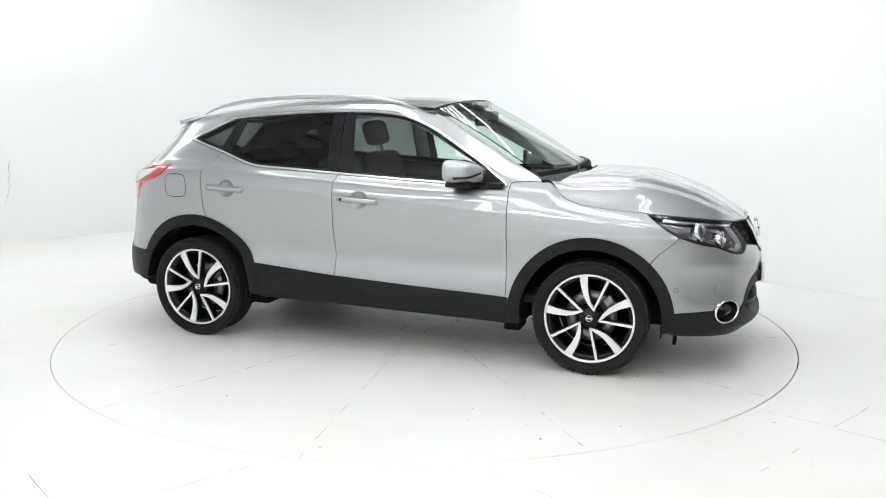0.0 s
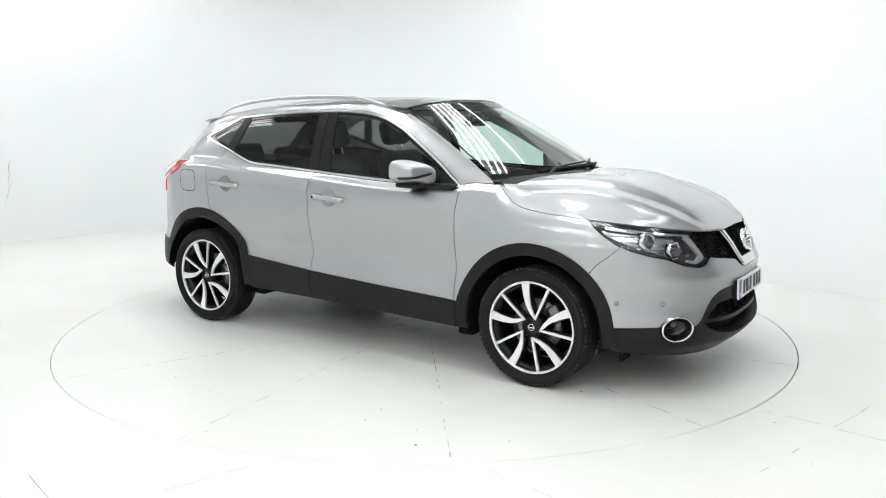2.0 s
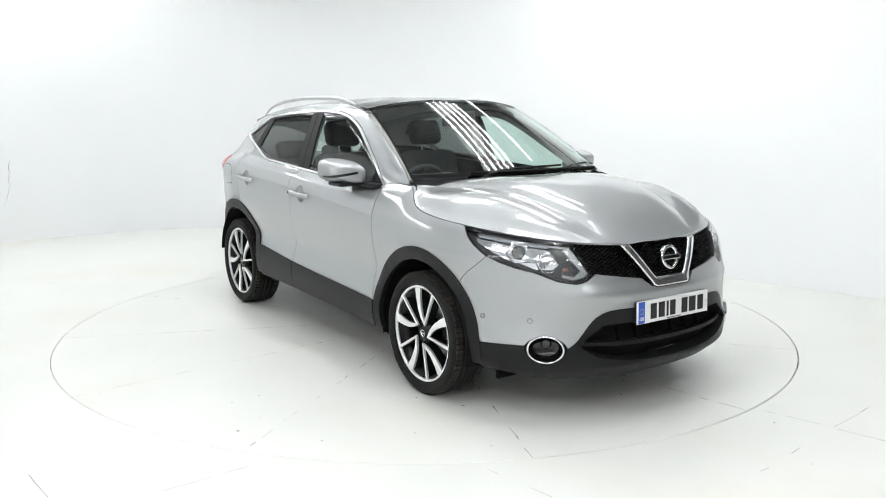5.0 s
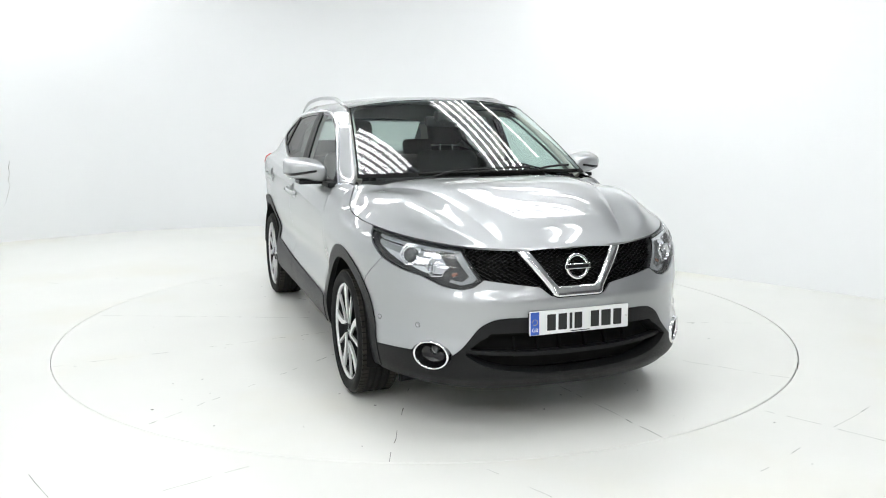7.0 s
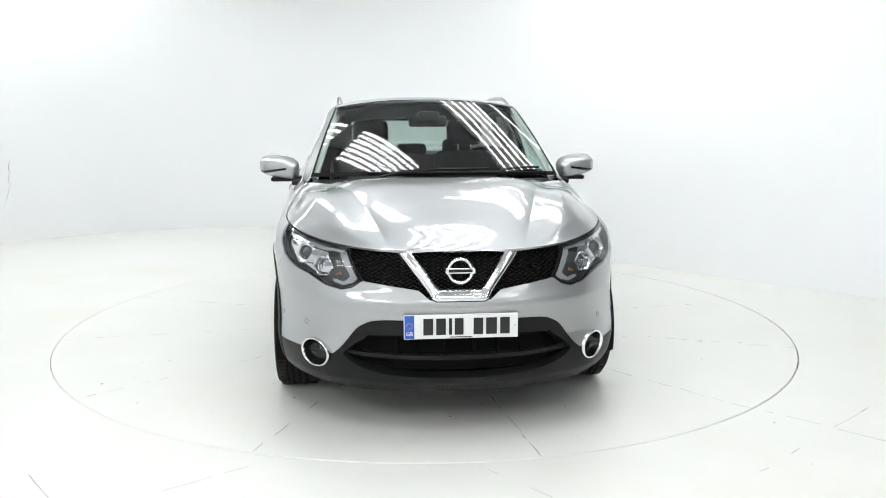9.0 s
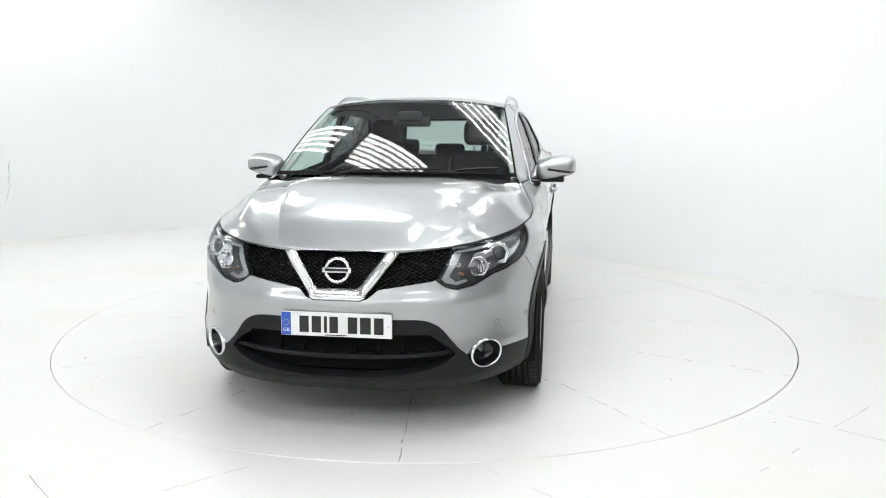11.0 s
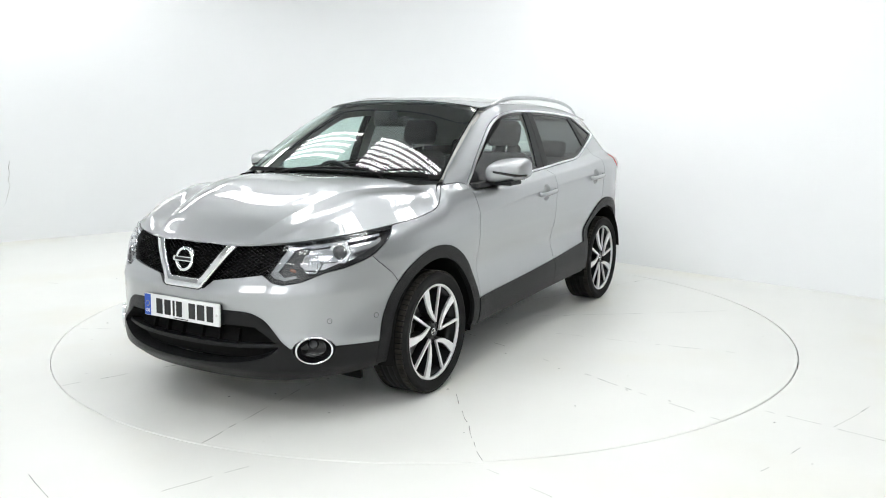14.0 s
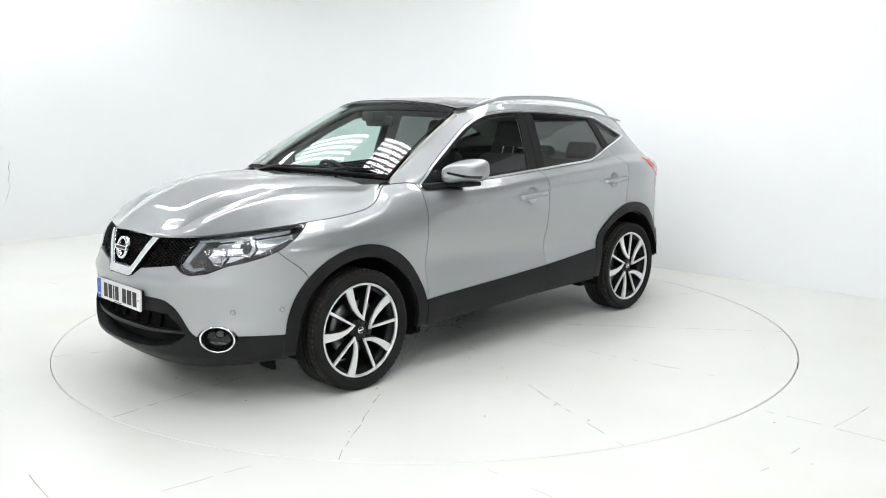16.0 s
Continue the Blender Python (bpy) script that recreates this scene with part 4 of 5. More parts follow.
def build_headlamps():
    for s in (1, -1):
        lens = panel("headlamp", front, sx(0.2, 0.95, 110), sx(0.69, 0.975, 60), lambda a, z, P: np.maximum(head_sdf(P), z - belt(P[..., 0]) + 0.004), M["clear"], car, "clear headlamp with chrome reflectors and a black surround", rim=0.012, mirror=s < 0)
        lens.visible_shadow = False
        def back(depth, extra):
            return lambda a, z, P: np.maximum.reduce([head_sdf(P) + extra, z - belt(P[..., 0]) + 0.004 + extra])
        panel("housing", front, sx(0.2, 0.95, 80), sx(0.69, 0.975, 40), back(0, -0.002), M["housing"], lens, "grey lamp housing", rim=-0.03, lift=-0.038, mirror=s < 0)
        # dark frame round the edge under the glass
        panel("bezel", front, sx(0.2, 0.95, 140), sx(0.69, 0.975, 70), lambda a, z, P: np.maximum(np.maximum(head_sdf(P), z - belt(P[..., 0]) + 0.004), -np.maximum(head_sdf(P), z - belt(P[..., 0]) + 0.010) - 0.0035), M["gloss_black"], lens, "gloss black lamp edge", rim=0.012, lift=-0.006, mirror=s < 0)
        # bright running-light strip along the inner and lower edge
        strip_poly = [(34.4, 87.5), (36.4, 86.6), (31.4, 76.0), (33.2, 73.4), (36.5, 74.4), (36.8, 73.2), (33.4, 71.9), (30.4, 73.2), (29.2, 75.0)]
        panel("light_strip", front, sx(0.2, 0.75, 160), sx(0.70, 0.90, 80), lambda a, z, P: front_sdf(P, strip_poly), M["strip"], lens, "pale running-light strip", rim=0.02, lift=-0.022, mirror=s < 0)
        # chrome plate round the two lamps, chrome lip along the top, a black tip outside
        plate_poly = [(37.5, 79.5), (39.5, 76.6), (44.5, 76.6), (52, 81.0), (57.5, 83.5), (63.5, 89), (66, 97), (48, 97), (40.5, 86)]
        panel("lamp_plate", front, sx(0.2, 0.95, 160), sx(0.69, 0.975, 60), lambda a, z, P: np.maximum.reduce([front_sdf(P, plate_poly), head_sdf(P) + 0.012, z - belt(P[..., 0]) + 0.024]), M["reflector"], lens, "chrome plate round the lamps", rim=0.012, lift=-0.034, mirror=s < 0)
        panel("lamp_lip", front, sx(0.2, 0.95, 160), sx(0.69, 0.975, 90), lambda a, z, P: np.maximum.reduce([head_sdf(P) + 0.006, np.abs(z - belt(P[..., 0]) + 0.019) - 0.0055, np.abs(np.abs(psi(P)) - 49) - 14.5]), M["reflector"], lens, "chrome lip along the lamp's top", rim=0.014, lift=-0.012, mirror=s < 0)
        panel("lamp_tip", front, sx(0.5, 0.95, 90), sx(0.80, 0.975, 40), lambda a, z, P: np.maximum.reduce([head_sdf(P) + 0.002, z - belt(P[..., 0]) + 0.006, 67.0 - np.abs(psi(P)) - (0.9 - z) * 40]), M["gloss_black"], lens, "gloss black lamp tip", rim=0.01, lift=-0.018, mirror=s < 0)
        # outer lamp: a projector lens in a six-sided chrome frame
        p, n = front_at(49.5 * s, 0.850, 0.030)
        n = (n + Vector((0.9, 0, -0.1))).normalized()
        ring = disc_part("projector_frame", p, n, [(0.062, -0.010), (0.060, 0.006), (0.054, 0.010), (0.046, 0.004), (0.043, -0.010)], M["reflector"], lens, "six-sided chrome projector frame", steps=6)
        disc_part("projector_ring", p, n, [(0.0415, -0.006), (0.0405, 0.006), (0.037, 0.007), (0.034, 0.0)], M["chrome"], lens, "round chrome projector ring", steps=32)
        disc_part("projector_lens", p, n, [(0.036, -0.004), (0.033, 0.006), (0.025, 0.012), (0.013, 0.0155), (0.0, 0.0165)], M["bulb_glass"], lens, "dark glass projector lens", steps=32)
        # inner lamp: a faceted bowl in a six-sided frame
        p, n = front_at(41.0 * s, 0.797, 0.030)
        n = (n + Vector((1.1, 0, -0.1))).normalized()
        disc_part("bowl_frame", p, n, [(0.053, -0.012), (0.052, 0.006), (0.048, 0.009), (0.044, 0.003)], M["reflector"], lens, "six-sided chrome bowl frame", steps=6)
        disc_part("reflector_bowl", p, n, [(0.045, 0.002), (0.034, -0.012), (0.018, -0.022), (0.0, -0.025)], M["reflector"], lens, "chrome reflector bowl", steps=10)
        for k in range(-2, 3):
            bm = bmesh.new()
            h = 0.030 - 0.004 * abs(k)
            box(bm, (k * 0.0125 - 0.003, -h, -0.016), (k * 0.0125 + 0.003, h * 0.3, -0.002), 0.001, facing(p, n))
            part("bowl_rib", bm, M["reflector"], lens)
        p, n = front_at(35.6 * s, 0.768, 0.036)
        bm = bmesh.new()
        box(bm, (-0.014, -0.008, -0.010), (0.014, 0.008, 0.004), 0.004, facing(p, n, -20 * s))
        part("indicator", bm, M["amber"], lens, "dull amber indicator bulb cover")


def build_cladding():
    clad = M["clad"]
    cut = lambda x, z: np.maximum(sill_low(x) - z, 0.29 - z)
    panel("front_arch_trim", flank, sx(0.80, 1.84, 150), sx(0.25, 0.84, 110),
          lambda x, z, P: np.maximum.reduce([front_arch(x, z) - A_OUT, A_IN - front_arch(x, z), 0.275 - z]), clad, car, "black plastic front wheel-arch trim", rim=0.030, lift=0.006, both=True, flip=True)
    panel("rear_arch_trim", flank, sx(-1.80, -0.80, 150), sx(0.25, 0.84, 110),
          lambda x, z, P: np.maximum.reduce([rear_arch(x, z) - A_OUT, A_IN - rear_arch(x, z), np.where(x < -1.31, 0.367, 0.325) - z]), clad, car, "black plastic rear wheel-arch trim", rim=0.030, lift=0.010, both=True, flip=True)
    base = lambda x, z: np.maximum.reduce([z - sill_top(x), sill_low(x) - z, A_OUT + 0.002 - front_arch(x, z), A_OUT + 0.002 - rear_arch(x, z)])
    panel("front_door_cladding", flank, sx(-0.3, 0.9, 110), sx(0.24, 0.56, 50), lambda x, z, P: np.maximum(base(x, z), -0.278 - x), clad, car, "black plastic door cladding", rim=0.020, lift=0.010, both=True, flip=True)
    panel("rear_door_cladding", flank, sx(-1.0, -0.27, 80), sx(0.24, 0.60, 50), lambda x, z, P: np.maximum(base(x, z), x + 0.282), clad, car, "black plastic door cladding", rim=0.020, lift=0.010, both=True, flip=True)
    # under the sills and inside the arches
    for s in (1, -1):
        bm = bmesh.new()
        box(bm, (-0.86, min(s * 0.62, s * 0.80), 0.282), (0.86, max(s * 0.62, s * 0.80), 0.40), 0.02)
        part("sill", bm, M["dark"], car, "black underside sill")
        for cx, cz in ((1.318, 0.333), (-1.305, 0.340)):
            V, F = [], []
            for i in range(33):
                a = radians(-12 + (204 if cx > 0 else 186) * i / 32)
                for y, r in ((0.885, 0.407), (0.84, 0.415), (0.60, 0.42), (0.52, 0.40), (0.50, 0.02)):
                    V.append((cx + r * math.cos(a), s * y, cz + r * math.sin(a)))
            for i in range(32):
                for j in range(4):
                    F.append((i * 5 + j, i * 5 + j + 1, i * 5 + j + 6, i * 5 + j + 5))
            piece("wheel_well", V, F, M["dark"], car, "black wheel-arch liner")
    bm = bmesh.new()
    box(bm, (-2.0, -0.56, 0.24), (1.95, 0.56, 0.40), 0.04)
    box(bm, (-0.5, -0.35, 0.20), (0.9, 0.10, 0.26), 0.03)
    # added blocker under the hood, so no light shows through the grille
    box(bm, (1.0, -0.50, 0.30), (2.02, 0.50, 0.84), 0.06)
    part("underbody", bm, M["dark"], car, "dark underbody with an added engine-bay blocker")
    for s in (1, -1):
        bm = bmesh.new()
        box(bm, (0.80, min(s * 0.62, s * 0.80), 0.205), (0.90, max(s * 0.62, s * 0.80), 0.29), 0.01)
        part("mud_deflector", bm, M["dark"], car, "small black air deflector")
        bm = bmesh.new()
        box(bm, (-0.93, min(s * 0.60, s * 0.78), 0.235), (-0.83, max(s * 0.60, s * 0.78), 0.33), 0.01)
        part("mud_deflector", bm, M["dark"], car, "small black air deflector")
        bm = bmesh.new()
        box(bm, (1.78, min(s * 0.62, s * 0.74), 0.185), (1.80, max(s * 0.62, s * 0.74), 0.30), 0.002)
        part("mud_deflector", bm, M["dark"], car, "small black air deflector")


LAMP = [(-1.50, 1.156), (-1.66, 1.140), (-1.86, 1.112), (-1.965, 1.095), (-1.965, 0.925), (-1.90, 0.905), (-1.84, 0.915), (-1.815, 0.985), (-1.76, 1.02), (-1.62, 1.062), (-1.545, 1.10)]


def build_rear():
    def rear_panel(a, z, P):
        x = P[..., 0]
        return np.maximum.reduce([x - tail(z) - 0.158, 0.565 - z, z - 1.445, np.where(z > 1.15, 0.52 - np.abs(P[..., 1]) - 9 * (z > 1.42), -9), A_OUT - rear_arch(x, z)])
    panel("tailgate", rear, sx(-1, 1, 160), sx(0.55, 1.46, 90), rear_panel, M["silver"], car, "silver tailgate", rim=0.015, flip=True)
    w = panel("rear_glass", rear, sx(-0.9, 0.9, 60), sx(1.14, 1.44, 30), lambda a, z, P: np.abs(P[..., 1]) - 0.53, M["rear_glass"], car, "tinted rear window", rim=0.0, lift=-0.006, flip=True)
    w.visible_shadow = False
    panel("rear_bumper_cladding", rear, sx(-1, 1, 160), sx(0.3, 0.58, 40),
          lambda a, z, P: np.maximum.reduce([z - 0.562 - 0.0 * a, 0.368 - z, A_OUT - 0.004 - rear_arch(P[..., 0], z), P[..., 0] + 1.5]), M["clad"], car, "black plastic rear bumper", rim=0.03, lift=0.006, flip=True)
    for s in (False, True):
        lamp = panel("tail_lamp", flank, sx(-2.0, -1.48, 100), sx(0.89, 1.17, 60), lambda x, z, P: np.maximum(poly_sdf(x, z, LAMP), tail(z) + 0.02 - x), M["red_lens"], car, "red and clear tail lamp", rim=0.012, lift=0.005, flip=True, mirror=s)
        white = [(-1.58, 1.130), (-1.70, 1.113), (-1.84, 1.088), (-1.93, 1.068), (-1.93, 1.0), (-1.84, 1.018), (-1.77, 1.045), (-1.66, 1.088)]
        panel("clear_lens", flank, sx(-2.0, -1.56, 70), sx(0.98, 1.14, 40), lambda x, z, P: np.maximum(poly_sdf(x, z, white), tail(z) + 0.02 - x), M["white_lens"], lamp, "clear reversing lens", rim=0.008, lift=0.013, flip=True, mirror=s)
    # fuel flap on the car's right
    flap = rounded([(-1.515, 1.065), (-1.485, 1.095), (-1.385, 1.095), (-1.352, 1.065), (-1.352, 0.977), (-1.385, 0.947), (-1.485, 0.947), (-1.515, 0.977)], 4)
    panel("fuel_flap_joint", flank, sx(-1.53, -1.33, 90), sx(0.93, 1.11, 80), lambda x, z, P: np.maximum(poly_sdf(x, z, flap), -poly_sdf(x, z, flap) - 0.004), M["dark"], car, "dark joint of the fuel flap", rim=0.0, lift=0.0015, flip=True, mirror=True)


build_front()
build_headlamps()
build_cladding()
build_rear()


# ---- wheels ----
def rim_poly(bm, pts, y0, y1):
    lo = [bm.verts.new((p[0], y0, p[1])) for p in pts]
    hi = [bm.verts.new((p[0], y1, p[1])) for p in pts]
    bm.faces.new(hi)
    bm.faces.new(lo[::-1])
    n = len(pts)
    for i in range(n):
        bm.faces.new((lo[i], lo[(i + 1) % n], hi[(i + 1) % n], hi[i]))


def build_wheel(spin):
    """A wheel about the y axis, its outer face to +y."""
    V, F = lathe([(0.215, -0.10), (0.238, -0.10), (0.242, 0.080), (0.238, 0.088), (0.222, 0.03), (0.205, -0.06)], 72)
    wheel = piece("wheel", V, F, M["rim_black"], car, "five-spoke alloy wheel with machined faces and a black tyre")
    R = 0.3325
    prof = [(0.236, -0.100), (0.262, -0.112), (0.300, -0.114), (0.318, -0.106), (R - 0.011, -0.094), (R - 0.008, -0.082)]
    for y in (-0.050, -0.016, 0.018, 0.050):
        prof += [(R, y - 0.006), (R - 0.007, y - 0.004), (R - 0.007, y + 0.004), (R, y + 0.006)]
    prof += [(R - 0.008, 0.082), (R - 0.011, 0.094), (0.3175, 0.104), (0.310, 0.112), (0.300, 0.113), (0.297, 0.1115), (0.280, 0.110), (0.266, 0.104), (0.263, 0.094), (0.250, 0.090)]
    V, F = lathe(prof, 96)
    tyre = piece("tyre", V, F, M["rubber"], wheel, "black rubber tyre")
    # tread blocks on the shoulders
    bm = bmesh.new()
    for i in range(72):
        a = 2 * math.pi * i / 72
        for y0, y1 in ((-0.094, -0.058), (0.058, 0.094)):
            m = Matrix.Rotation(-a, 4, "Y")
            box(bm, (R - 0.014, y0, -0.0115), (R - 0.0002, y1, 0.0098), 0.0, m)
    tagged(part("tread", bm, M["tread"], tyre), kind="stuff")
    RR = 0.256
    ring = [(0.2455, 0.082), (0.2465, 0.092), (0.250, 0.097), (0.259, 0.099), (0.2605, 0.095), (0.261, 0.082)]
    V, F = lathe(ring, 96)
    piece("rim_flange", V, F, M["alloy"], wheel, "bright machined rim edge")

    def pol(deg, r):
        a = radians(deg)
        return (-RR * r * math.cos(a), RR * r * math.sin(a))
    thick = ([pol(104.0, 0.97), pol(105, 0.72), pol(104.2, 0.51), pol(96, 0.335), pol(74, 0.230), pol(59, 0.205), pol(60, 0.235), pol(71, 0.285),
                     pol(87.5, 0.41), pol(92.4, 0.55), pol(93.6, 0.75), pol(92.9, 0.97)])
    for k in range(5):
        d = 72 * k
        ca, sa = math.cos(radians(d)), math.sin(radians(d))
        turn_ = lambda p: (p[0] * ca - p[1] * sa, p[0] * sa + p[1] * ca)
        for pts, nm in ((thick, "spoke"), ([pol(57.5, 0.21), pol(63.8, 0.97), pol(67.4, 0.97), pol(69, 0.25)], "thin_spoke")):
            pts = [turn_(p) for p in pts]
            cx, cy = sum(p[0] for p in pts) / len(pts), sum(p[1] for p in pts) / len(pts)
            bm = bmesh.new()
            rim_poly(bm, pts, 0.082, 0.094)
            bmesh.ops.recalc_face_normals(bm, faces=bm.faces)
            sp = part(nm, bm, M["alloy"], wheel, "machined alloy spoke face")
            bm = bmesh.new()
            big = [(cx + (p[0] - cx) * 1.06 + (p[0] - cx) / (abs(p[0] - cx) + abs(p[1] - cy) + 1e-6) * 0.006, cy + (p[1] - cy) * 1.02 + (p[1] - cy) / (abs(p[0] - cx) + abs(p[1] - cy) + 1e-6) * 0.006) for p in pts]
            rim_poly(bm, big, 0.035, 0.0815)
            bmesh.ops.recalc_face_normals(bm, faces=bm.faces)
            part("spoke_flank", bm, M["rim_black"], sp)
    V, F = lathe([(0.0, 0.084), (0.030, 0.084), (0.034, 0.078), (0.050, 0.076), (0.064, 0.072), (0.068, 0.02), (0.0, 0.02)], 48, closed=False)
    hub = piece("hub", V, [f[::-1] for f in F], M["rim_black"], wheel, "black wheel hub")
    V, F = lathe([(0.0195, 0.0842), (0.0195, 0.0865), (0.0150, 0.0865), (0.0150, 0.0842)], 32)
    piece("centre_cap", V, F, M["chrome"], hub, "chrome ring of the centre cap")
    bm = bmesh.new()
    box(bm, (-0.021, 0.0842, -0.004), (0.021, 0.0875, 0.004), 0.001)
    part("centre_bar", bm, M["chrome"], hub)
    for k in range(5):
        a = radians(72 * k + 20)
        V, F = lathe([(0.0, 0.060), (0.0085, 0.060), (0.0095, 0.054), (0.0095, 0.04)], 12, closed=False)
        V = [(x + 0.051 * math.cos(a), y + 0.018, z + 0.051 * math.sin(a)) for x, y, z in V]
        piece("wheel_nut", V, [f[::-1] for f in F], M["rim_black"], hub)
    V, F = lathe([(0.075, -0.012), (0.148, -0.012), (0.148, 0.010), (0.075, 0.010)], 48)
    piece("brake_disc", V, F, M["disc"], wheel, "grey steel brake disc")
    V, F = lathe([(0.0, -0.09), (0.205, -0.09), (0.205, -0.10), (0.0, -0.10)], 48, closed=False)
    piece("backing_plate", V, F, M["dark"], wheel)
    bm = bmesh.new()
    box(bm, (-0.165, -0.03, -0.05), (-0.10, 0.024, 0.05), 0.012, Matrix.Rotation(spin, 4, "Y"))
    part("brake_caliper", bm, M["disc"], wheel, "grey brake caliper")
    return wheel


def build_wheels():
    y = 0.792
    first = build_wheel(0.6)
    first.matrix_basis = pose(FRONT_AXLE, y, 0.3345) @ pose(0, 0, 0, 0, WHEEL_TURN[0], 0)
    for (x, s), a in zip(((REAR_AXLE, 1), (FRONT_AXLE, -1), (REAR_AXLE, -1)), WHEEL_TURN[1:]):
        copy_thing(first, pose(x, s * (y if x > 0 else 0.778), 0.3345, 0, 0, 0 if s > 0 else 180) @ pose(0, 0, 0, 0, a, 0))


WHEEL_TURN = (10, 16, 0, 16)
build_wheels()


# ---- mirrors, handles, rails, wipers ----
def build_outer():
    for s in (1, -1):
        # mirror: shell, dark line, black foot, glass
        def shell(grow_by):
            V, F = [], []
            nu, nv = 56, 24
            for i in range(nu):
                a = 2 * math.pi * i / nu
                for j in range(nv + 1):
                    t = -math.pi / 2 + math.pi * j / nv
                    cx = math.copysign(abs(math.sin(t)) ** 0.8, math.sin(t))
                    rr = math.cos(t) ** 0.34
                    up = math.sin(a)
                    yy = math.copysign(abs(math.cos(a)) ** 0.55, math.cos(a)) * 0.124 * rr
                    # a domed cap over a flatter, tucked-in belly
                    zz = (up ** 0.62 * 0.076 if up > 0 else -((-up) ** 0.42) * 0.070) * rr
                    fx = cx * (0.125 if cx > 0 else 0.035)
                    grow = 1 - (0.30 if up > 0 else 0.16) * max(0, cx) - (0.13 * yy / 0.112 if yy > 0 else 0)
                    V.append((0.545 + fx * grow_by - 0.22 * yy, s * (0.950 + yy * grow_by), 1.155 + zz * grow * grow_by + 0.016 * yy / 0.112))
            for i in range(nu):
                for j in range(nv):
                    q = (i * (nv + 1) + j, i * (nv + 1) + j + 1, ((i + 1) % nu) * (nv + 1) + j + 1, ((i + 1) % nu) * (nv + 1) + j)
                    F.append(q if s > 0 else q[::-1])
            return V, F
        mir = piece("wing_mirror", *shell(1.0), M["silver"], car, "silver wing mirror on a black foot")
        V, F = shell(1.012)
        bm = bmesh.new()
        bv = [bm.verts.new(v) for v in V]
        for f in F:
            bm.faces.new([bv[k] for k in f])
        for co, no in (((0.6, s * 0.95, 1.153), (0, s * 0.13, 1)), ((0.6, s * 0.95, 1.139), (0, s * -0.16, -1)), ((0.56, 0, 0), (-1, 0, 0)), ((0, s * 0.90, 0), (0, -s, 0))):
            bmesh.ops.bisect_plane(bm, geom=bm.verts[:] + bm.edges[:] + bm.faces[:], plane_co=co, plane_no=no, clear_outer=True)
        part("indicator_strip", bm, M["gloss_black"], mir, "dark indicator strip in the mirror shell", smooth=True)
        bm = bmesh.new()
        box(bm, (0.49, min(s * 0.80, s * 1.0), 1.072), (0.64, max(s * 0.80, s * 1.0), 1.098), 0.010)
        box(bm, (0.60, min(s * 0.77, s * 0.86), 1.062), (0.80, max(s * 0.77, s * 0.86), 1.092), 0.010)
        part("mirror_foot", bm, M["clad"], mir, "black plastic mirror foot")
        bm = bmesh.new()
        box(bm, (0.503, min(s * 0.865, s * 1.03), 1.10), (0.508, max(s * 0.865, s * 1.03), 1.205), 0.002)
        part("mirror_glass", bm, M["chrome"], mir, "mirror glass")
        # triangular black sail at the mirror foot
        panel("mirror_sail", flank, sx(0.60, 0.83, 40), sx(1.06, 1.24, 40), lambda x, z, P: np.maximum(gsdf(x, z) + 0.014, 0.665 + (z - 1.08) * 0.12 - x), M["clad"], car, "black window corner trim", rim=0.008, lift=-0.003, flip=True, mirror=s < 0)
        # handles
        for hx, hz, _ in HANDLES:
            yb = float(half_width(np.array(hx + 0.13), np.array(hz)))
            path = [(hx - 0.128, s * (yb + 0.004), hz + 0.006), (hx - 0.118, s * (yb + 0.024), hz + 0.006), (hx - 0.06, s * (yb + 0.034), hz + 0.004),
                    (hx + 0.04, s * (yb + 0.032), hz - 0.002), (hx + 0.105, s * (yb + 0.022), hz - 0.006), (hx + 0.12, s * (yb + 0.002), hz - 0.007)]
            V, F = tube_mesh(rounded(path, 4, closed=False), 0.010, 10, squash=1.55)
            handle = piece("door_handle", V, F, M["silver"], car, "silver door handle")
            if s < 0 and hx > -0.5:
                bm = bmesh.new()
                box(bm, (hx - 0.108, -(yb + 0.043), hz - 0.002), (hx - 0.094, -(yb + 0.030), hz + 0.014), 0.002)
                part("lock_cover", bm, M["gloss_black"], handle, "small dark lock cover")
        # roof rail
        zr = pchip((0.215, 0.10, 0.0, -0.2, -0.55, -0.97, -1.25, -1.34, -1.42), (1.512, 1.548, 1.572, 1.598, 1.603, 1.585, 1.543, 1.515, 1.472))
        xs = np.linspace(0.21, -1.41, 40)
        V, F = tube_mesh([(x, s * (0.590 - 0.02 * max(0, -0.9 - x)), float(zr(x)) - 0.004) for x in xs], [0.006 + 0.005 * min(1, 6 * k / 39, 6 * (39 - k) / 39) for k in range(40)], 12, squash=1.2)
        rail = piece("roof_rail", V, F, M["rail"], car, "bright aluminium roof rail")
        for x in (0.13,):
            bm = bmesh.new()
            z = float(zr(x))
            box(bm, (x - 0.03, s * 0.586 - 0.009, float(roof_z(x, 0.58)) - 0.01), (x + 0.03, s * 0.586 + 0.009, z), 0.004)
            part("rail_foot", bm, M["silver"], rail)
    # wipers and the black cowl under the screen
    panel("cowl", lambda x, y: np.stack([x + 0 * y - 0.19 * (y / 0.72) ** 2, y, 1.105 - 0.012 * (y / 0.72) ** 2 - 0.08 * (x - 1.06)], -1), sx(1.0, 1.225, 12), sx(-0.73, 0.73, 40), lambda x, y, P: np.abs(y) - 0.729, M["clad"], car, "black plastic cowl", rim=0.0)
    def on_screen(a, b):
        p = screen_pt(np.array(a), np.array(b))
        return (float(p[0]) + 0.009, float(p[1]), float(p[2]) + 0.016)
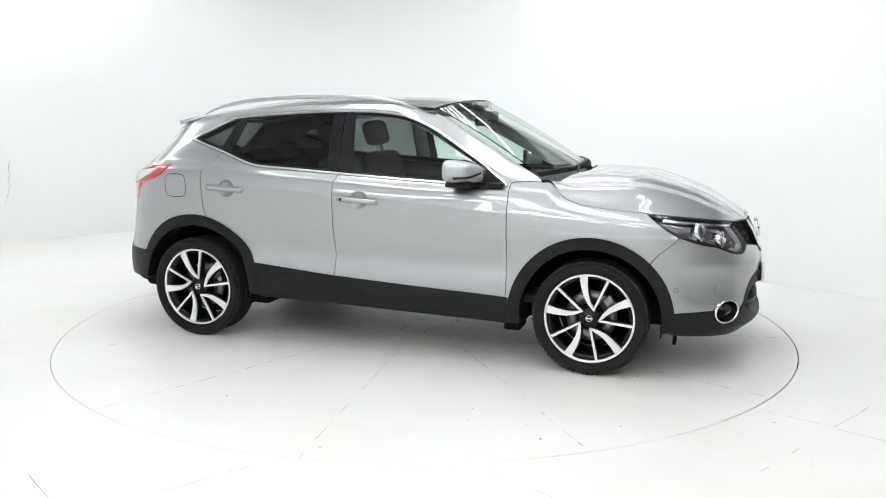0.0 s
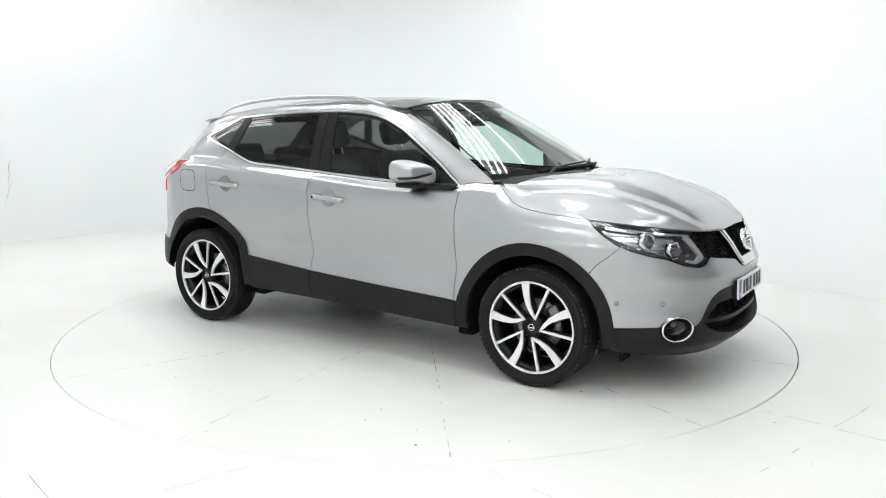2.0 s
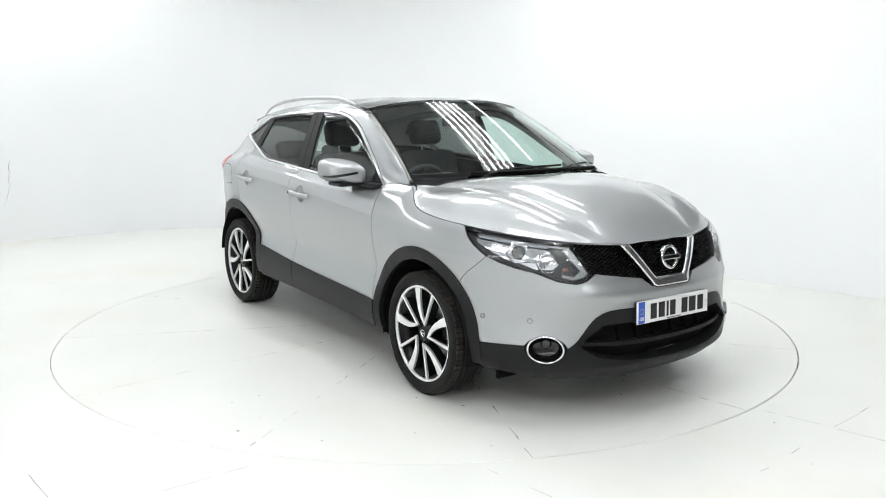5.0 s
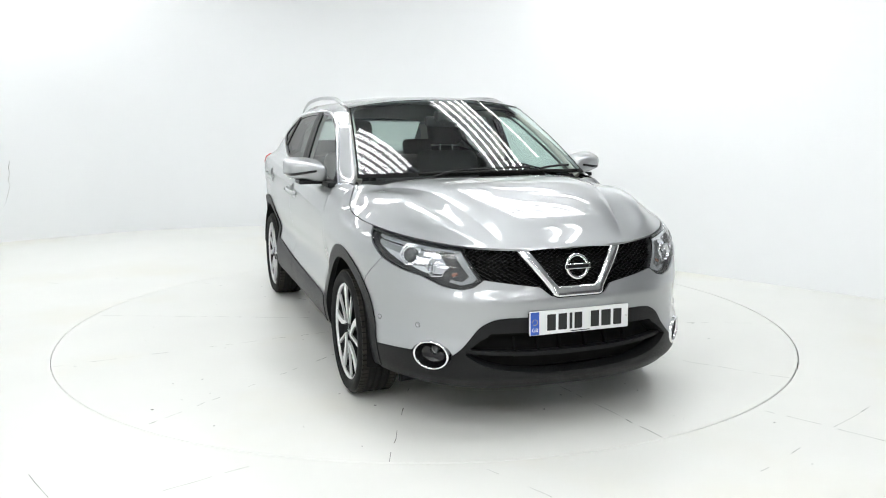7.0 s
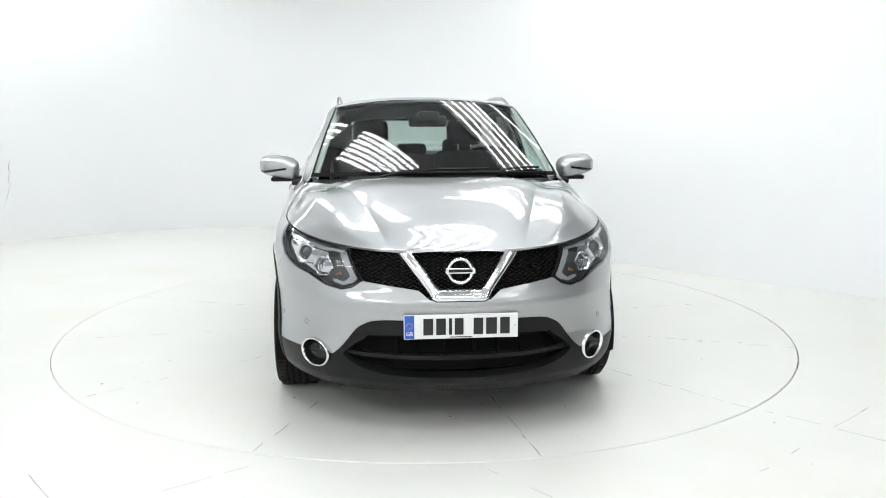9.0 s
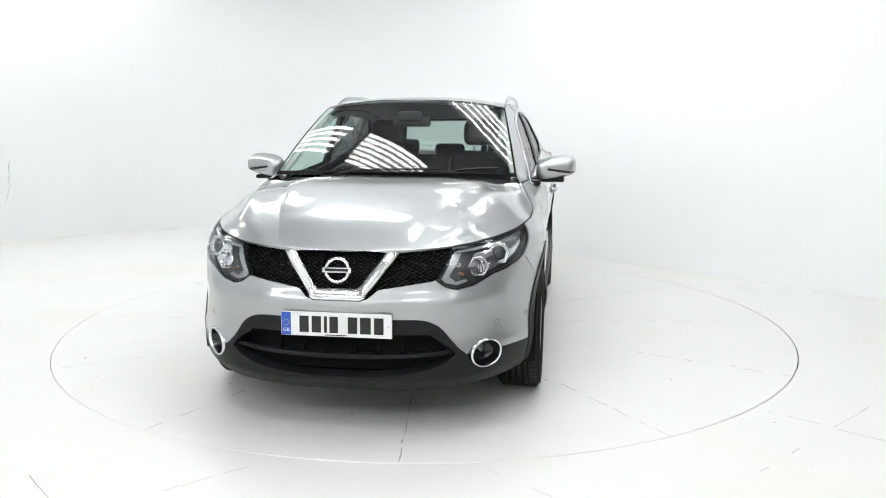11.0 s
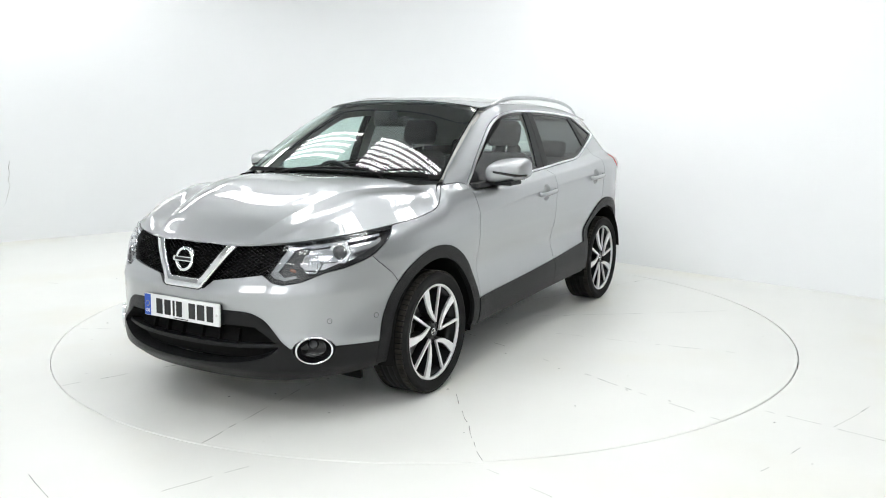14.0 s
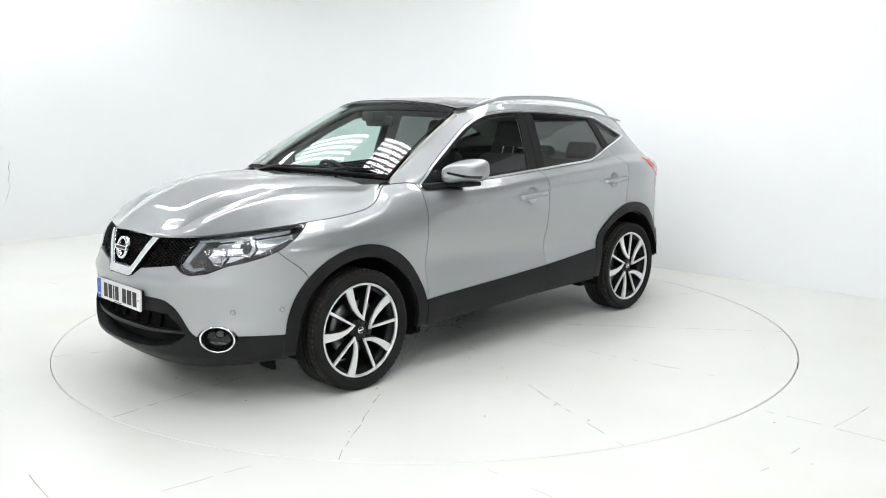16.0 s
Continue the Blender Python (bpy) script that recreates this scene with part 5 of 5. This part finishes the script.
    for pivot, run in (((1.165, -0.40, 1.112), ((0.02, -0.30), (0.045, 0.0), (0.05, 0.22), (0.055, 0.42))), ((1.10, 0.42, 1.108), ((0.025, 0.52), (0.06, 0.66), (0.075, 0.86)))):
        blade = rounded([pivot] + [on_screen(*r) for r in run], 5, closed=False)
        V, F = tube_mesh(blade, [0.011] * 7 + [0.008] * (len(blade) - 7), 8, squash=0.8)
        arm = piece("wiper", V, F, M["clad"], car, "black windscreen wiper arm")
        a0, b0 = run[0]
        V, F = tube_mesh([on_screen(0.012, run[0][1] - 0.25 + k * (run[-1][1] - run[0][1] + 0.30)) for k in np.linspace(0, 1, 9)], 0.008, 8)
        piece("wiper_blade", V, F, M["rubber"], arm, "black rubber wiper blade")
        disc_part("wiper_pivot", Vector(pivot), Vector((0.3, 0, 1)).normalized(), [(0.022, -0.02), (0.022, 0.004), (0.014, 0.014), (0.0, 0.016)], M["clad"], arm, steps=16)


build_outer()


# ---- cabin ----
def cushion(name, lo, hi, bevel, mat, m, parent, label=""):
    bm = bmesh.new()
    box(bm, lo, hi, bevel, m)
    return part(name, bm, mat, parent, label, smooth=True)


def build_cabin():
    cab = cushion("dashboard", (0.60, -0.70, 0.80), (1.04, 0.70, 1.075), 0.06, M["trim"], None, car, "black dashboard")
    cushion("binnacle", (0.60, -0.52, 1.04), (0.80, -0.18, 1.125), 0.03, M["trim"], None, cab)
    cushion("console", (-0.1, -0.12, 0.40), (0.65, 0.12, 0.72), 0.04, M["trim"], None, cab)
    # steering wheel on the car's right
    m = Matrix.Translation((0.50, -0.36, 1.00)) @ pose(0, 0, 0, 0, -64, 0)
    V, F = tube_mesh([m @ Vector((0.185 * math.cos(a), 0.185 * math.sin(a), 0)) for a in np.linspace(0, 2 * math.pi, 41)[:-1]], 0.015, 10, closed=True)
    sw = piece("steering_wheel", V, F, M["trim"], car, "black steering wheel")
    for a in (0, 180, 270):
        bm = bmesh.new()
        box(bm, (0.0, -0.02, -0.012), (0.175, 0.02, 0.008), 0.006, m @ pose(0, 0, 0, 0, 0, a + 90))
        part("wheel_spoke", bm, M["trim"], sw)
    disc_part("airbag", m @ Vector((0, 0, 0)), (m.to_3x3() @ Vector((0, 0, 1))), [(0.075, -0.03), (0.075, 0.0), (0.06, 0.015), (0.0, 0.02)], M["trim"], sw)
    floor_pan = cushion("cabin_floor", (-1.7, -0.72, 0.36), (1.0, 0.72, 0.42), 0.02, M["trim"], None, car, "dark carpeted cabin floor")
    for s in (1, -1):
        y = s * 0.36
        seat = cushion("front_seat", (-0.32, y - 0.25, 0.52), (0.25, y + 0.25, 0.70), 0.06, M["seat"], None, car, "black cloth front seat")
        back = Matrix.Translation((-0.30, y, 0.64)) @ pose(0, 0, 0, 0, -17, 0)
        cushion("backrest", (-0.10, -0.245, 0.0), (0.05, 0.245, 0.60), 0.07, M["seat"], back, seat)
        cushion("headrest", (-0.075, -0.135, 0.645), (0.045, 0.135, 0.835), 0.05, M["seat"], back, seat)
        for k in (-0.05, 0.05):
            V, F = tube_mesh([back @ Vector((-0.01, k, 0.55)), back @ Vector((-0.01, k, 0.70))], 0.007, 8)
            piece("headrest_post", V, F, M["chrome"], seat)
    bench = cushion("rear_seat", (-1.05, -0.64, 0.50), (-0.55, 0.64, 0.70), 0.07, M["seat"], None, car, "black cloth rear bench seat")
    back = Matrix.Translation((-1.08, 0, 0.62)) @ pose(0, 0, 0, 0, -22, 0)
    cushion("backrest", (-0.10, -0.64, 0.0), (0.05, 0.64, 0.56), 0.06, M["seat"], back, bench)
    for y in (-0.40, 0.0, 0.40):
        h = 0.12 if y else 0.08
        cushion("headrest", (-0.06, y - 0.13, 0.56), (0.03, y + 0.13, 0.58 + h), 0.04, M["seat"], back, bench)
    # headlining and inner pillars
    panel("headlining", lambda x, y: np.stack([x, y, roof_z(x, y) - 0.035], -1), sx(-1.60, 0.30, 20), sx(-0.60, 0.60, 20), lambda x, y, P: np.abs(y) - 2, M["lining"], car, "pale headlining", rim=0.0)
    for s in (False, True):
        panel("inner_pillar", flank, sx(-1.85, 1.0, 160), sx(1.05, 1.56, 60), lambda x, z, P: np.maximum.reduce([np.minimum(-gsdf(x, z) - 0.02, np.abs(x + 0.29 + 0.06 * (z - 1.3)) - 0.055), z - roof_z(np.minimum(x, 0.28), 0.60) + 0.01, belt(x) + 0.045 - z,
              x - np.interp(z, (1.06, 1.12, 1.25, 1.40, 1.50, 1.6), (1.0, 0.92, 0.72, 0.44, 0.25, 0.08)), tail(z) + 0.12 - x]), M["lining"], car, "pale inner pillar trim", rim=0.0, lift=-0.045, flip=True, mirror=s)
    # padded trim along the screen's edges
    for s in (1, -1):
        pts = []
        for a in np.linspace(0.04, 0.97, 9):
            p = screen_pt(np.array(a), np.array(0.985 * s))
            pts.append((float(p[0]) - 0.022, float(p[1]) - 0.004 * s, float(p[2]) - 0.034))
        V, F = tube_mesh(pts, 0.017, 12)
        piece("screen_pillar_trim", V, F, M["lining"], car, "pale windscreen pillar trim")
    # camera housing and mirror at the top of the screen
    cushion("interior_mirror", (0.40, -0.125, 1.405), (0.44, 0.125, 1.475), 0.018, M["trim"], None, car, "black interior mirror")
    cushion("camera_housing", (0.42, -0.07, 1.44), (0.52, 0.07, 1.505), 0.015, M["trim"], None, car, "black sensor housing at the screen")
    # parcel shelf
    cushion("parcel_shelf", (-1.75, -0.62, 1.02), (-1.30, 0.62, 1.05), 0.01, M["trim"], None, car, "black parcel shelf")


build_cabin()


# ---- what moves: the turntable and the car on it turn at one steady rate ----
def turned(deg, x=0.0, y=0.0):
    a = radians(deg)
    return pose(x * math.cos(a) - y * math.sin(a), x * math.sin(a) + y * math.cos(a), 0, 0, 0, deg)


def motions():
    times = [0.5 * k for k in range(33)]
    walk(TABLE, [(t, turned(-20.15 - 7.25 * t)) for t in times])
    walk(car, [(t, turned(-20.15 - 7.25 * t, -0.005, -0.028)) for t in times])


motions()
